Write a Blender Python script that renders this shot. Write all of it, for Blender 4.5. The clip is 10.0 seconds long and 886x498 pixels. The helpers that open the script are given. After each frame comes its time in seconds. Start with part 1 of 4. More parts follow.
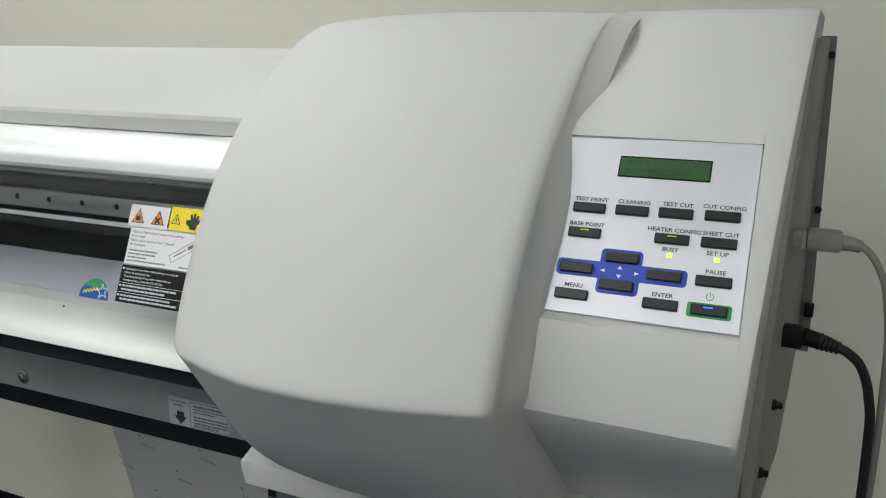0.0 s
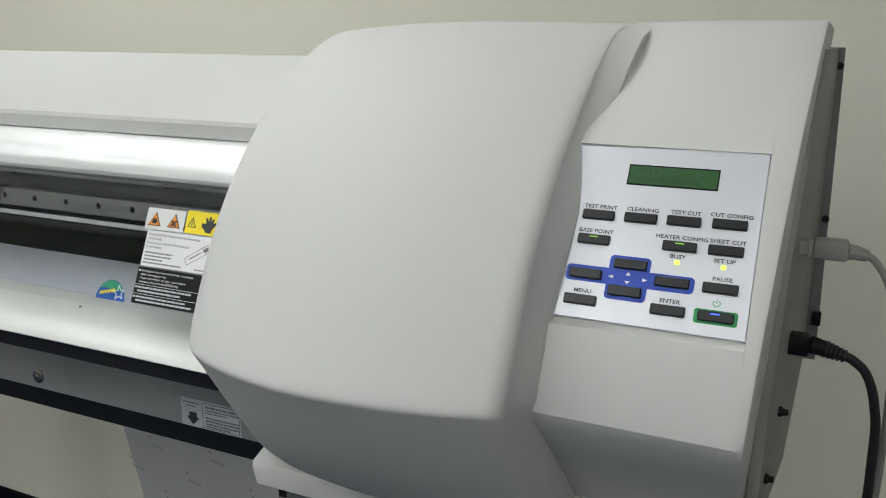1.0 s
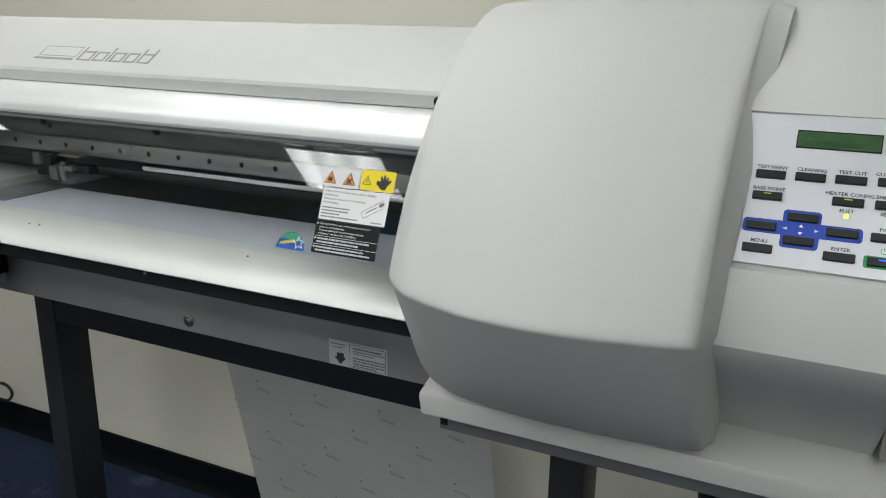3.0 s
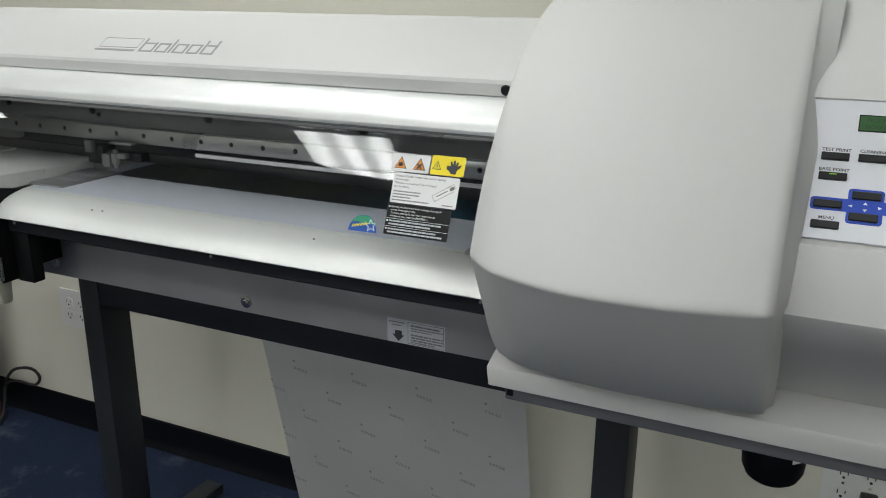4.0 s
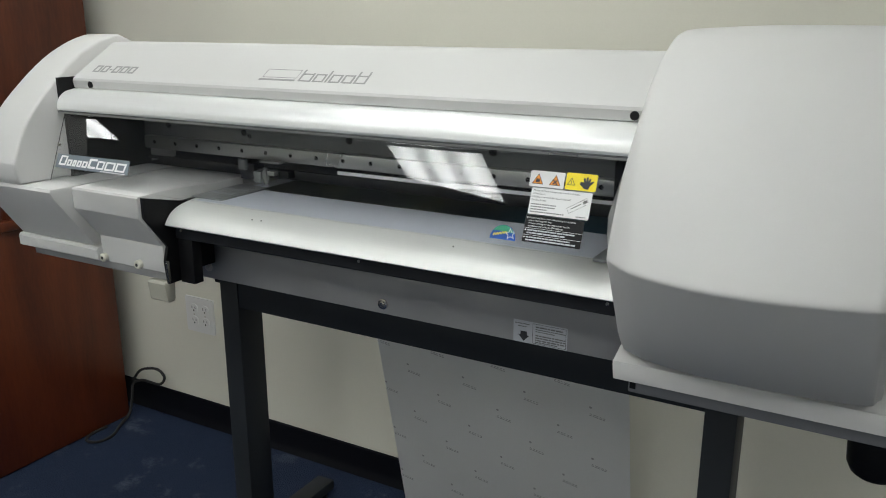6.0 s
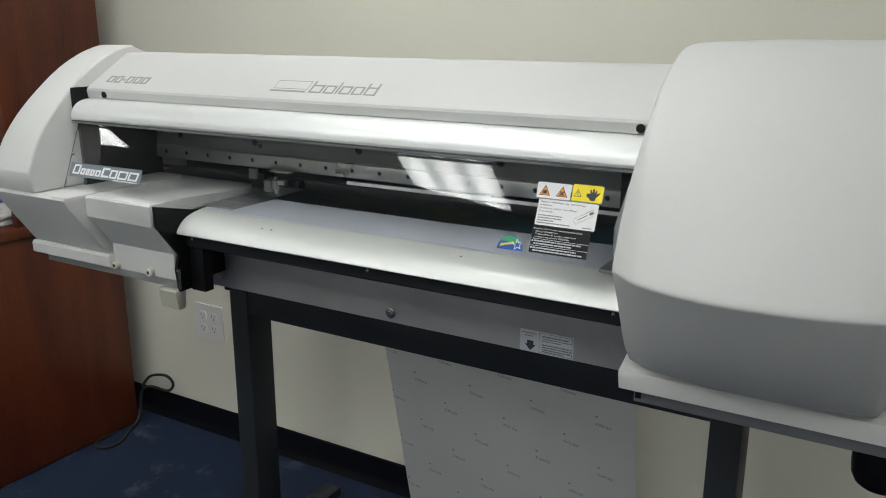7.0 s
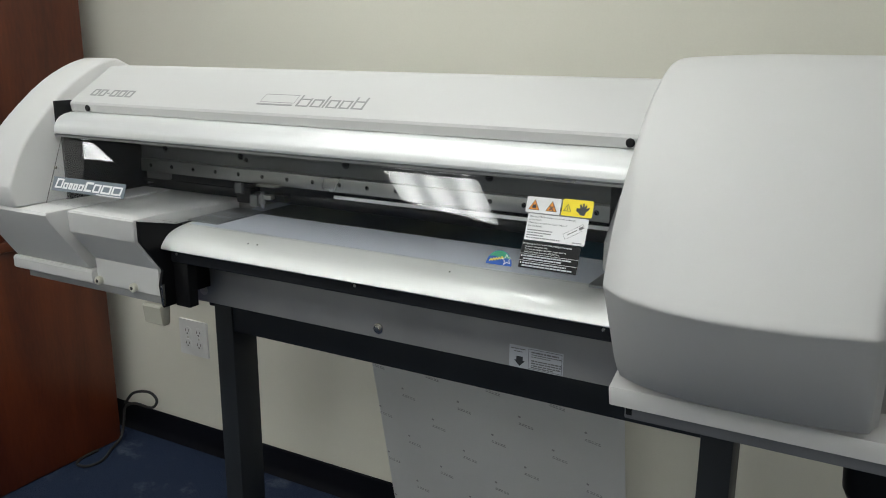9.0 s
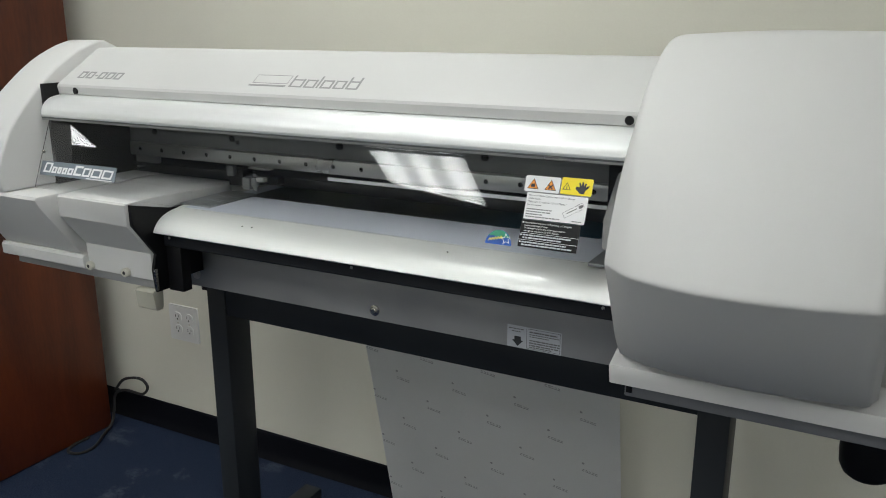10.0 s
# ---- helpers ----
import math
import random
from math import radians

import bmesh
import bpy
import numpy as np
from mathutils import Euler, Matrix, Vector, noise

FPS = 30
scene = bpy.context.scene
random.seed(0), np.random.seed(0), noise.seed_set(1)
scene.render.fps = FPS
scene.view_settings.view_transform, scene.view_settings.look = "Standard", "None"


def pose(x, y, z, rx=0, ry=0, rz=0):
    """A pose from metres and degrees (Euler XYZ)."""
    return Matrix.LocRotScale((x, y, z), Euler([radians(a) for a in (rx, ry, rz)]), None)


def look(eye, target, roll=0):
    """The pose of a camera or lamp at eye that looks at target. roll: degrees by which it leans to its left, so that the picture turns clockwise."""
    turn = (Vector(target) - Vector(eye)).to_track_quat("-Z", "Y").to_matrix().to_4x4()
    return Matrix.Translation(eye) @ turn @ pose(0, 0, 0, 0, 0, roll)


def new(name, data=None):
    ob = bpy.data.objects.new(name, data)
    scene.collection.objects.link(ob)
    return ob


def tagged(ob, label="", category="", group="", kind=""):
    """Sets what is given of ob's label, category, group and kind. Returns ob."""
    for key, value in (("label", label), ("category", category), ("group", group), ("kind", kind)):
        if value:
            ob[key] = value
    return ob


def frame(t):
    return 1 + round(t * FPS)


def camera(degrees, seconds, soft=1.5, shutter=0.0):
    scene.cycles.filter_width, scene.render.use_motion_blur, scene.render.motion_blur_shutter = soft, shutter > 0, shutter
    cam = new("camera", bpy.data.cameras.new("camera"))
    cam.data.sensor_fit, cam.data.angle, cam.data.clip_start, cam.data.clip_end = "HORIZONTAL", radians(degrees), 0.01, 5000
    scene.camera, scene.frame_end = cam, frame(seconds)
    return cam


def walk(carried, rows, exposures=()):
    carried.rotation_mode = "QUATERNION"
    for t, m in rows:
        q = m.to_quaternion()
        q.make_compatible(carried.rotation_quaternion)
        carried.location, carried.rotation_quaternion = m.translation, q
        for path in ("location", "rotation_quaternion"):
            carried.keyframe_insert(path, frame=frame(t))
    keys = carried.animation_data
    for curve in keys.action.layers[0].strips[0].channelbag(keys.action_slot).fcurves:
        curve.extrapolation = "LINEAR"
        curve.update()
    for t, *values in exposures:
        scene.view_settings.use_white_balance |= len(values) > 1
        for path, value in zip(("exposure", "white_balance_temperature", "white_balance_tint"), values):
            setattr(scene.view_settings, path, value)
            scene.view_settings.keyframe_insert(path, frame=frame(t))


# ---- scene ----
cam = camera(57.0, 10.0, soft=1.0)
PATH = [
    (0, (0.028, -0.115, 1.215), (-0.75, 1.664, 0.737), 0.5),
    (0.5, (0.03, -0.122, 1.216), (-0.771, 1.648, 0.74), 0.8),
    (1, (0.031, -0.126, 1.217), (-0.769, 1.647, 0.753), 0.9),
    (1.5, (0.03, -0.131, 1.218), (-0.814, 1.62, 0.749), 0.9),
    (1.7, (0.011, -0.154, 1.221), (-0.835, 1.587, 0.732), 0.9),
    (2, (-0.034, -0.21, 1.23), (-0.873, 1.527, 0.701), 0.9),
    (2.5, (-0.059, -0.25, 1.229), (-0.893, 1.481, 0.674), 1.0),
    (3.8, (-0.1, -0.331, 1.24), (-0.903, 1.406, 0.66), 0.5),
    (4, (-0.126, -0.356, 1.242), (-0.92, 1.379, 0.645), 0.5),
    (4.5, (-0.133, -0.402, 1.244), (-0.94, 1.331, 0.656), 0.6),
    (5, (-0.114, -0.435, 1.253), (-1.027, 1.257, 0.701), 0.3),
    (5.5, (-0.147, -0.485, 1.255), (-1.091, 1.192, 0.709), -0.0),
    (7, (-0.139, -0.526, 1.265), (-1.11, 1.142, 0.74), 0.1),
    (7.5, (-0.145, -0.518, 1.263), (-1.11, 1.159, 0.759), 0.3),
    (8, (-0.147, -0.521, 1.263), (-1.117, 1.157, 0.771), 0.2),
    (8.5, (-0.148, -0.521, 1.262), (-1.107, 1.164, 0.771), 0.3),
    (9, (-0.148, -0.517, 1.263), (-1.094, 1.175, 0.772), 0.3),
    (9.5, (-0.155, -0.52, 1.265), (-1.084, 1.18, 0.767), 0.2),
    (10, (-0.167, -0.523, 1.256), (-1.075, 1.178, 0.728), -0.0),
]
walk(cam, [(t, look(eye, target, roll)) for t, eye, target, roll in PATH])


# ---- world and light ----
world = bpy.data.worlds.new("world")
scene.world = world
world.use_nodes = True
world.node_tree.nodes["Background"].inputs[0].default_value = (0.5, 0.5, 0.48, 1)
world.node_tree.nodes["Background"].inputs[1].default_value = 0.02
TROFFER = 7.5
CEIL = 2.47


# ---- materials ----
def rgb(h):
    return tuple(((int(h[i:i + 2], 16) / 255) ** 2.2) for i in (0, 2, 4)) + (1.0,)


def material(name, color, rough=0.5, metal=0.0, grain=120.0, vary=0.06, stain=3.0, stain_vary=0.06, bump=0.0, stretch=(1, 1, 1), spec=0.5, coat=0.0):
    """Base colour varied at two scales, with fine relief."""
    m = bpy.data.materials.new(name)
    m.use_nodes = True
    nt = m.node_tree
    n, l = nt.nodes, nt.links
    b = n["Principled BSDF"]
    b.inputs["Metallic"].default_value = metal
    b.inputs["Specular IOR Level"].default_value = spec
    b.inputs["Coat Weight"].default_value = coat
    b.inputs["Coat Roughness"].default_value = 0.15
    co = n.new("ShaderNodeTexCoord")
    mp = n.new("ShaderNodeMapping")
    mp.inputs["Scale"].default_value = stretch
    l.new(co.outputs["Object"], mp.inputs["Vector"])
    fine = n.new("ShaderNodeTexNoise")
    fine.inputs["Scale"].default_value = grain
    fine.inputs["Detail"].default_value = 3
    big = n.new("ShaderNodeTexNoise")
    big.inputs["Scale"].default_value = stain
    big.inputs["Detail"].default_value = 4
    l.new(mp.outputs[0], fine.inputs["Vector"])
    l.new(co.outputs["Object"], big.inputs["Vector"])
    a = n.new("ShaderNodeMapRange")
    a.inputs["To Min"].default_value, a.inputs["To Max"].default_value = 1 - vary, 1 + vary
    l.new(fine.outputs["Fac"], a.inputs["Value"])
    c = n.new("ShaderNodeMapRange")
    c.inputs["From Min"].default_value, c.inputs["From Max"].default_value = 0.3, 0.7
    c.inputs["To Min"].default_value, c.inputs["To Max"].default_value = 1 - stain_vary, 1 + stain_vary
    l.new(big.outputs["Fac"], c.inputs["Value"])
    k = n.new("ShaderNodeMath")
    k.operation = "MULTIPLY"
    l.new(a.outputs[0], k.inputs[0])
    l.new(c.outputs[0], k.inputs[1])
    v = n.new("ShaderNodeVectorMath")
    v.operation = "SCALE"
    v.inputs[0].default_value = color[:3]
    l.new(k.outputs[0], v.inputs["Scale"])
    l.new(v.outputs[0], b.inputs["Base Color"])
    r = n.new("ShaderNodeMapRange")
    r.inputs["From Min"].default_value, r.inputs["From Max"].default_value = 0.3, 0.7
    r.inputs["To Min"].default_value, r.inputs["To Max"].default_value = rough * 0.9, min(1, rough * 1.12)
    l.new(big.outputs["Fac"], r.inputs["Value"])
    l.new(r.outputs[0], b.inputs["Roughness"])
    if bump:
        bp = n.new("ShaderNodeBump")
        bp.inputs["Strength"].default_value = bump
        bp.inputs["Distance"].default_value = 0.002
        l.new(fine.outputs["Fac"], bp.inputs["Height"])
        l.new(bp.outputs[0], b.inputs["Normal"])
    return m


def emitter(name, color, strength):
    m = bpy.data.materials.new(name)
    m.use_nodes = True
    b = m.node_tree.nodes["Principled BSDF"]
    b.inputs["Base Color"].default_value = color
    b.inputs["Emission Color"].default_value = color
    b.inputs["Emission Strength"].default_value = strength
    return m


def glass(name, rough=0.0, ior=1.38, tint=(0.97, 0.98, 0.98, 1)):
    m = bpy.data.materials.new(name)
    m.use_nodes = True
    b = m.node_tree.nodes["Principled BSDF"]
    b.inputs["Base Color"].default_value = tint
    b.inputs["Roughness"].default_value = rough
    b.inputs["Transmission Weight"].default_value = 1.0
    b.inputs["IOR"].default_value = ior
    return m


M = {
    "casing": material("casing_plastic", (0.57, 0.568, 0.556), 0.55, grain=900, vary=0.015, stain=5, stain_vary=0.02, bump=0.06, spec=0.25),
    "cover": material("cover_painted_metal", (0.51, 0.51, 0.50), 0.45, grain=700, vary=0.015, stain=4, stain_vary=0.02, bump=0.03, spec=0.4),
    "silver": material("silver_aluminium", (0.84, 0.85, 0.84), 0.40, metal=0.45, grain=300, vary=0.03, stain=6, stain_vary=0.02, stretch=(0.04, 1, 1)),
    "apron": material("apron_metal", (0.80, 0.81, 0.78), 0.42, metal=0.35, grain=350, vary=0.03, stain=5, stain_vary=0.03, stretch=(0.05, 1, 1)),
    "beam": material("beam_grey_paint", (0.35, 0.35, 0.347), 0.38, metal=0.3, grain=500, vary=0.06, stain=8, stain_vary=0.08, bump=0.05),
    "darkgrey": material("dark_grey_paint", (0.014, 0.015, 0.018), 0.5, grain=500, vary=0.08, stain=6, stain_vary=0.12, bump=0.05, spec=0.3),
    "stand": material("stand_dark_paint", (0.022, 0.025, 0.029), 0.45, grain=600, vary=0.06, stain=7, stain_vary=0.12, bump=0.05, spec=0.3),
    "black": material("black_plastic", (0.005, 0.005, 0.006), 0.5, grain=600, vary=0.1, stain=9, stain_vary=0.1, bump=0.05, spec=0.25),
    "rubber": material("black_rubber", (0.014, 0.014, 0.014), 0.6, grain=600, vary=0.1, stain=9, stain_vary=0.1, bump=0.1),
    "inner": material("inner_grey_metal", (0.17, 0.174, 0.172), 0.42, metal=0.3, grain=250, vary=0.06, stain=6, stain_vary=0.12, stretch=(0.1, 1, 1)),
    "rail": material("rail_steel", (0.42, 0.42, 0.41), 0.3, metal=0.9, grain=300, vary=0.05, stain=9, stain_vary=0.08, stretch=(0.05, 1, 1)),
    "steel": material("zinc_steel", (0.55, 0.53, 0.48), 0.28, metal=1.0, grain=300, vary=0.06, stain=20, stain_vary=0.1),
    "carriage": material("carriage_grey_plastic", (0.46, 0.46, 0.45), 0.4, grain=500, vary=0.03, stain=9, stain_vary=0.04, bump=0.04),
    "platen": material("platen_metal", (0.35, 0.36, 0.36), 0.35, metal=0.7, grain=300, vary=0.05, stain=7, stain_vary=0.08),
    "panel": material("panel_silver_film", (0.66, 0.67, 0.71), 0.4, metal=0.35, grain=900, vary=0.03, stain=9, stain_vary=0.02),
    "button": material("button_black", (0.006, 0.006, 0.007), 0.36, grain=700, vary=0.1, stain=30, stain_vary=0.15, bump=0.03),
    "blue": material("printed_blue", (0.010, 0.055, 0.42), 0.4, vary=0.02, stain_vary=0.03),
    "green": material("printed_green", (0.006, 0.28, 0.07), 0.4, vary=0.02, stain_vary=0.03),
    "ink": material("printed_dark_ink", (0.03, 0.03, 0.034), 0.5, vary=0.02, stain_vary=0.03),
    "grey_ink": material("printed_grey_ink", (0.17, 0.17, 0.17), 0.5, vary=0.04, stain_vary=0.05),
    "mark_grey": material("printed_mark_grey", (0.25, 0.25, 0.25), 0.5, vary=0.04, stain_vary=0.05),
    "faint_grey": material("faint_grey_ink", (0.38, 0.38, 0.40), 0.5, vary=0.04, stain_vary=0.1),
    "white_ink": material("printed_white", (0.82, 0.82, 0.82), 0.45, vary=0.01, stain_vary=0.02),
    "orange": material("printed_orange", (0.85, 0.30, 0.035), 0.4, vary=0.02, stain_vary=0.03),
    "yellow": material("printed_yellow", (0.92, 0.74, 0.01), 0.4, vary=0.02, stain_vary=0.03),
    "label_white": material("label_white", (0.80, 0.80, 0.80), 0.4, vary=0.01, stain_vary=0.02),
    "label_grey": material("label_silver_grey", (0.50, 0.52, 0.55), 0.42, metal=0.2, vary=0.03, stain_vary=0.04),
    "badge": material("badge_blue_grey", (0.16, 0.19, 0.22), 0.4, vary=0.03, stain_vary=0.04),
    "star_green": material("sticker_green", (0.03, 0.30, 0.16), 0.4, vary=0.05, stain=60, stain_vary=0.3),
    "star_blue": material("sticker_blue", (0.01, 0.09, 0.42), 0.4, vary=0.05, stain=60, stain_vary=0.2),
    "lcd": material("lcd_green", (0.05, 0.115, 0.05), 0.18, vary=0.04, stain=25, stain_vary=0.15),
    "lcd_ink": material("lcd_segment", (0.006, 0.026, 0.008), 0.3, vary=0.02, stain_vary=0.02),
    "beige": material("beige_plastic", (0.42, 0.41, 0.34), 0.45, grain=500, vary=0.03, stain=12, stain_vary=0.05, bump=0.03),
    "cream": material("cream_nylon", (0.62, 0.61, 0.52), 0.4, grain=500, vary=0.03, stain=30, stain_vary=0.06),
    "cable_grey": material("grey_cable", (0.27, 0.265, 0.24), 0.5, grain=500, vary=0.05, stain=30, stain_vary=0.08),
    "wall": material("wall_cream_paint", (0.70, 0.683, 0.595), 0.75, grain=220, vary=0.02, stain=1.7, stain_vary=0.025, bump=0.12, spec=0.2),
    "ceiling": material("ceiling_tile", (0.72, 0.72, 0.69), 0.85, grain=160, vary=0.06, stain=2, stain_vary=0.04, bump=0.3, spec=0.2),
    "base": material("baseboard_navy_vinyl", (0.003, 0.0034, 0.006), 0.5, grain=200, vary=0.08, stain=4, stain_vary=0.2, spec=0.2),
    "white_plastic": material("white_plastic", (0.72, 0.72, 0.70), 0.35, grain=600, vary=0.02, stain=9, stain_vary=0.03),
    "slot": material("dark_slot", (0.03, 0.03, 0.03), 0.6, vary=0.02, stain_vary=0.02),
    "media": material("media_white", (0.67, 0.70, 0.77), 0.42, grain=300, vary=0.02, stain=4, stain_vary=0.03),
    "backing": material("media_backing_paper", (0.74, 0.75, 0.76), 0.5, grain=200, vary=0.02, stain=2.5, stain_vary=0.05),
    "clear": glass("clear_acrylic", ior=1.48),
    # side plate's grey, set darker to include the shade on that side
    "side_grey_shaded": material("side_grey_paint_shaded", (0.22, 0.217, 0.20), 0.5, grain=500, vary=0.03, stain=6, stain_vary=0.05, bump=0.04),
    "trim_grey": material("trim_dark_grey", (0.15, 0.155, 0.165), 0.42, metal=0.3, grain=400, vary=0.05, stain=7, stain_vary=0.08),
    "led": emitter("led_yellow_green", (0.55, 0.9, 0.05, 1), 2.2),
    "led_dim": emitter("led_green_bar", (0.20, 0.5, 0.03, 1), 0.35),
    "led_blue": emitter("led_blue_bar", (0.03, 0.10, 1.0, 1), 2.0),
}


def wood_material():
    m = bpy.data.materials.new("cherry_wood")
    m.use_nodes = True
    n, l = m.node_tree.nodes, m.node_tree.links
    b = n["Principled BSDF"]
    co = n.new("ShaderNodeTexCoord")
    mp = n.new("ShaderNodeMapping")
    mp.inputs["Scale"].default_value = (6, 6, 1.1)
    l.new(co.outputs["Object"], mp.inputs["Vector"])
    a = n.new("ShaderNodeTexNoise")
    a.inputs["Scale"].default_value, a.inputs["Detail"].default_value, a.inputs["Distortion"].default_value = 1.3, 6, 0.8
    f = n.new("ShaderNodeTexNoise")
    f.inputs["Scale"].default_value, f.inputs["Detail"].default_value = 22, 4
    l.new(mp.outputs[0], a.inputs["Vector"])
    l.new(mp.outputs[0], f.inputs["Vector"])
    mix = n.new("ShaderNodeMath")
    mix.operation = "MULTIPLY_ADD"
    mix.inputs[1].default_value = 0.3
    l.new(f.outputs["Fac"], mix.inputs[0])
    l.new(a.outputs["Fac"], mix.inputs[2])
    r = n.new("ShaderNodeValToRGB")
    r.color_ramp.elements[0].position, r.color_ramp.elements[0].color = 0.40, (0.042, 0.0075, 0.0028, 1)
    r.color_ramp.elements[1].position, r.color_ramp.elements[1].color = 0.95, (0.150, 0.033, 0.010, 1)
    l.new(mix.outputs[0], r.inputs["Fac"])
    l.new(r.outputs["Color"], b.inputs["Base Color"])
    b.inputs["Roughness"].default_value = 0.38
    return m


def carpet_material():
    m = bpy.data.materials.new("navy_carpet")
    m.use_nodes = True
    n, l = m.node_tree.nodes, m.node_tree.links
    b = n["Principled BSDF"]
    co = n.new("ShaderNodeTexCoord")
    f = n.new("ShaderNodeTexNoise")
    f.inputs["Scale"].default_value, f.inputs["Detail"].default_value = 260, 4
    g = n.new("ShaderNodeTexNoise")
    g.inputs["Scale"].default_value, g.inputs["Detail"].default_value = 9, 12
    g.inputs["Roughness"].default_value = 0.72
    for t in (f, g):
        l.new(co.outputs["Object"], t.inputs["Vector"])
    r = n.new("ShaderNodeValToRGB")
    r.color_ramp.elements[0].position, r.color_ramp.elements[0].color = 0.3, (0.008, 0.014, 0.034, 1)
    r.color_ramp.elements[1].position, r.color_ramp.elements[1].color = 0.72, (0.038, 0.056, 0.105, 1)
    l.new(f.outputs["Fac"], r.inputs["Fac"])
    # worn lint patches
    w = n.new("ShaderNodeMapRange")
    w.inputs["From Min"].default_value, w.inputs["From Max"].default_value = 0.56, 0.82
    l.new(g.outputs["Fac"], w.inputs["Value"])
    mx = n.new("ShaderNodeMix")
    mx.data_type = "RGBA"
    l.new(w.outputs[0], mx.inputs["Factor"])
    l.new(r.outputs["Color"], mx.inputs["A"])
    mx.inputs["B"].default_value = (0.13, 0.15, 0.19, 1)
    l.new(mx.outputs["Result"], b.inputs["Base Color"])
    b.inputs["Roughness"].default_value = 0.95
    b.inputs["Specular IOR Level"].default_value = 0.15
    bp = n.new("ShaderNodeBump")
    bp.inputs["Strength"].default_value, bp.inputs["Distance"].default_value = 0.8, 0.006
    l.new(f.outputs["Fac"], bp.inputs["Height"])
    l.new(bp.outputs[0], b.inputs["Normal"])
    return m


def print_material():
    """The dark printed picture on the media: near black with green, ochre and blue areas."""
    m = bpy.data.materials.new("printed_picture")
    m.use_nodes = True
    n, l = m.node_tree.nodes, m.node_tree.links
    b = n["Principled BSDF"]
    co = n.new("ShaderNodeTexCoord")
    f = n.new("ShaderNodeTexNoise")
    f.inputs["Scale"].default_value, f.inputs["Detail"].default_value = 9, 5
    l.new(co.outputs["Object"], f.inputs["Vector"])
    r = n.new("ShaderNodeValToRGB")
    e = r.color_ramp.elements
    e[0].position, e[0].color = 0.40, (0.012, 0.014, 0.013, 1)
    e[1].position, e[1].color = 0.75, (0.10, 0.085, 0.025, 1)
    x = e.new(0.56)
    x.color = (0.02, 0.028, 0.016, 1)
    l.new(f.outputs["Fac"], r.inputs["Fac"])
    s = n.new("ShaderNodeSeparateXYZ")
    l.new(co.outputs["Object"], s.inputs[0])
    k = n.new("ShaderNodeMapRange")
    k.inputs["From Min"].default_value, k.inputs["From Max"].default_value = -0.80, -0.60
    l.new(s.outputs["X"], k.inputs["Value"])
    mx = n.new("ShaderNodeMix")
    mx.data_type = "RGBA"
    l.new(k.outputs[0], mx.inputs["Factor"])
    l.new(r.outputs["Color"], mx.inputs["A"])
    mx.inputs["B"].default_value = (0.012, 0.07, 0.10, 1)
    l.new(mx.outputs["Result"], b.inputs["Base Color"])
    b.inputs["Roughness"].default_value = 0.3
    return m


def diffuser_material():
    """A ribbed prismatic lamp cover: three tubes shine through it as soft bands."""
    m = emitter("lamp_diffuser", (0.975, 1.0, 0.985, 1), TROFFER)
    n, l = m.node_tree.nodes, m.node_tree.links
    co = n.new("ShaderNodeTexCoord")
    s = n.new("ShaderNodeSeparateXYZ")
    l.new(co.outputs["Generated"], s.inputs[0])
    w = n.new("ShaderNodeMath")
    w.operation, w.inputs[1].default_value = "MULTIPLY", 6 * math.pi
    l.new(s.outputs["X"], w.inputs[0])
    c = n.new("ShaderNodeMath")
    c.operation = "COSINE"
    l.new(w.outputs[0], c.inputs[0])
    v = n.new("ShaderNodeTexVoronoi")
    v.inputs["Scale"].default_value = 90
    l.new(co.outputs["Object"], v.inputs["Vector"])
    a = n.new("ShaderNodeMath")
    a.operation, a.inputs[1].default_value, a.inputs[2].default_value = "MULTIPLY_ADD", -0.42 * TROFFER, 0.80 * TROFFER
    l.new(c.outputs[0], a.inputs[0])
    d = n.new("ShaderNodeMath")
    d.operation, d.inputs[1].default_value = "MULTIPLY_ADD", 0.35 * TROFFER
    l.new(v.outputs["Distance"], d.inputs[0])
    l.new(a.outputs[0], d.inputs[2])
    l.new(d.outputs[0], n["Principled BSDF"].inputs["Emission Strength"])
    return m


M["diffuser"] = diffuser_material()
M["wood"], M["carpet"], M["picture"] = wood_material(), carpet_material(), print_material()


# ---- builders ----
def finish(name, bm, mat, parent=None, label="", sharp=32):
    me = bpy.data.meshes.new(name)
    bmesh.ops.recalc_face_normals(bm, faces=bm.faces[:])
    bm.to_mesh(me)
    bm.free()
    me.materials.append(mat)
    me.polygons.foreach_set("use_smooth", [True] * len(me.polygons))
    me.set_sharp_from_angle(angle=radians(sharp))
    ob = new(name, me)
    ob.parent = parent
    if label:
        tagged(ob, label)
    return ob


def part(name, bm, mat, parent, label=""):
    return finish(name, bm, mat, parent, label)


def thing(name, label, category, group="", kind=""):
    return tagged(new(name), label, category, group, kind)


def mesh_thing(name, bm, mat, label, category, group="", kind=""):
    return tagged(finish(name, bm, mat), label, category, group, kind)


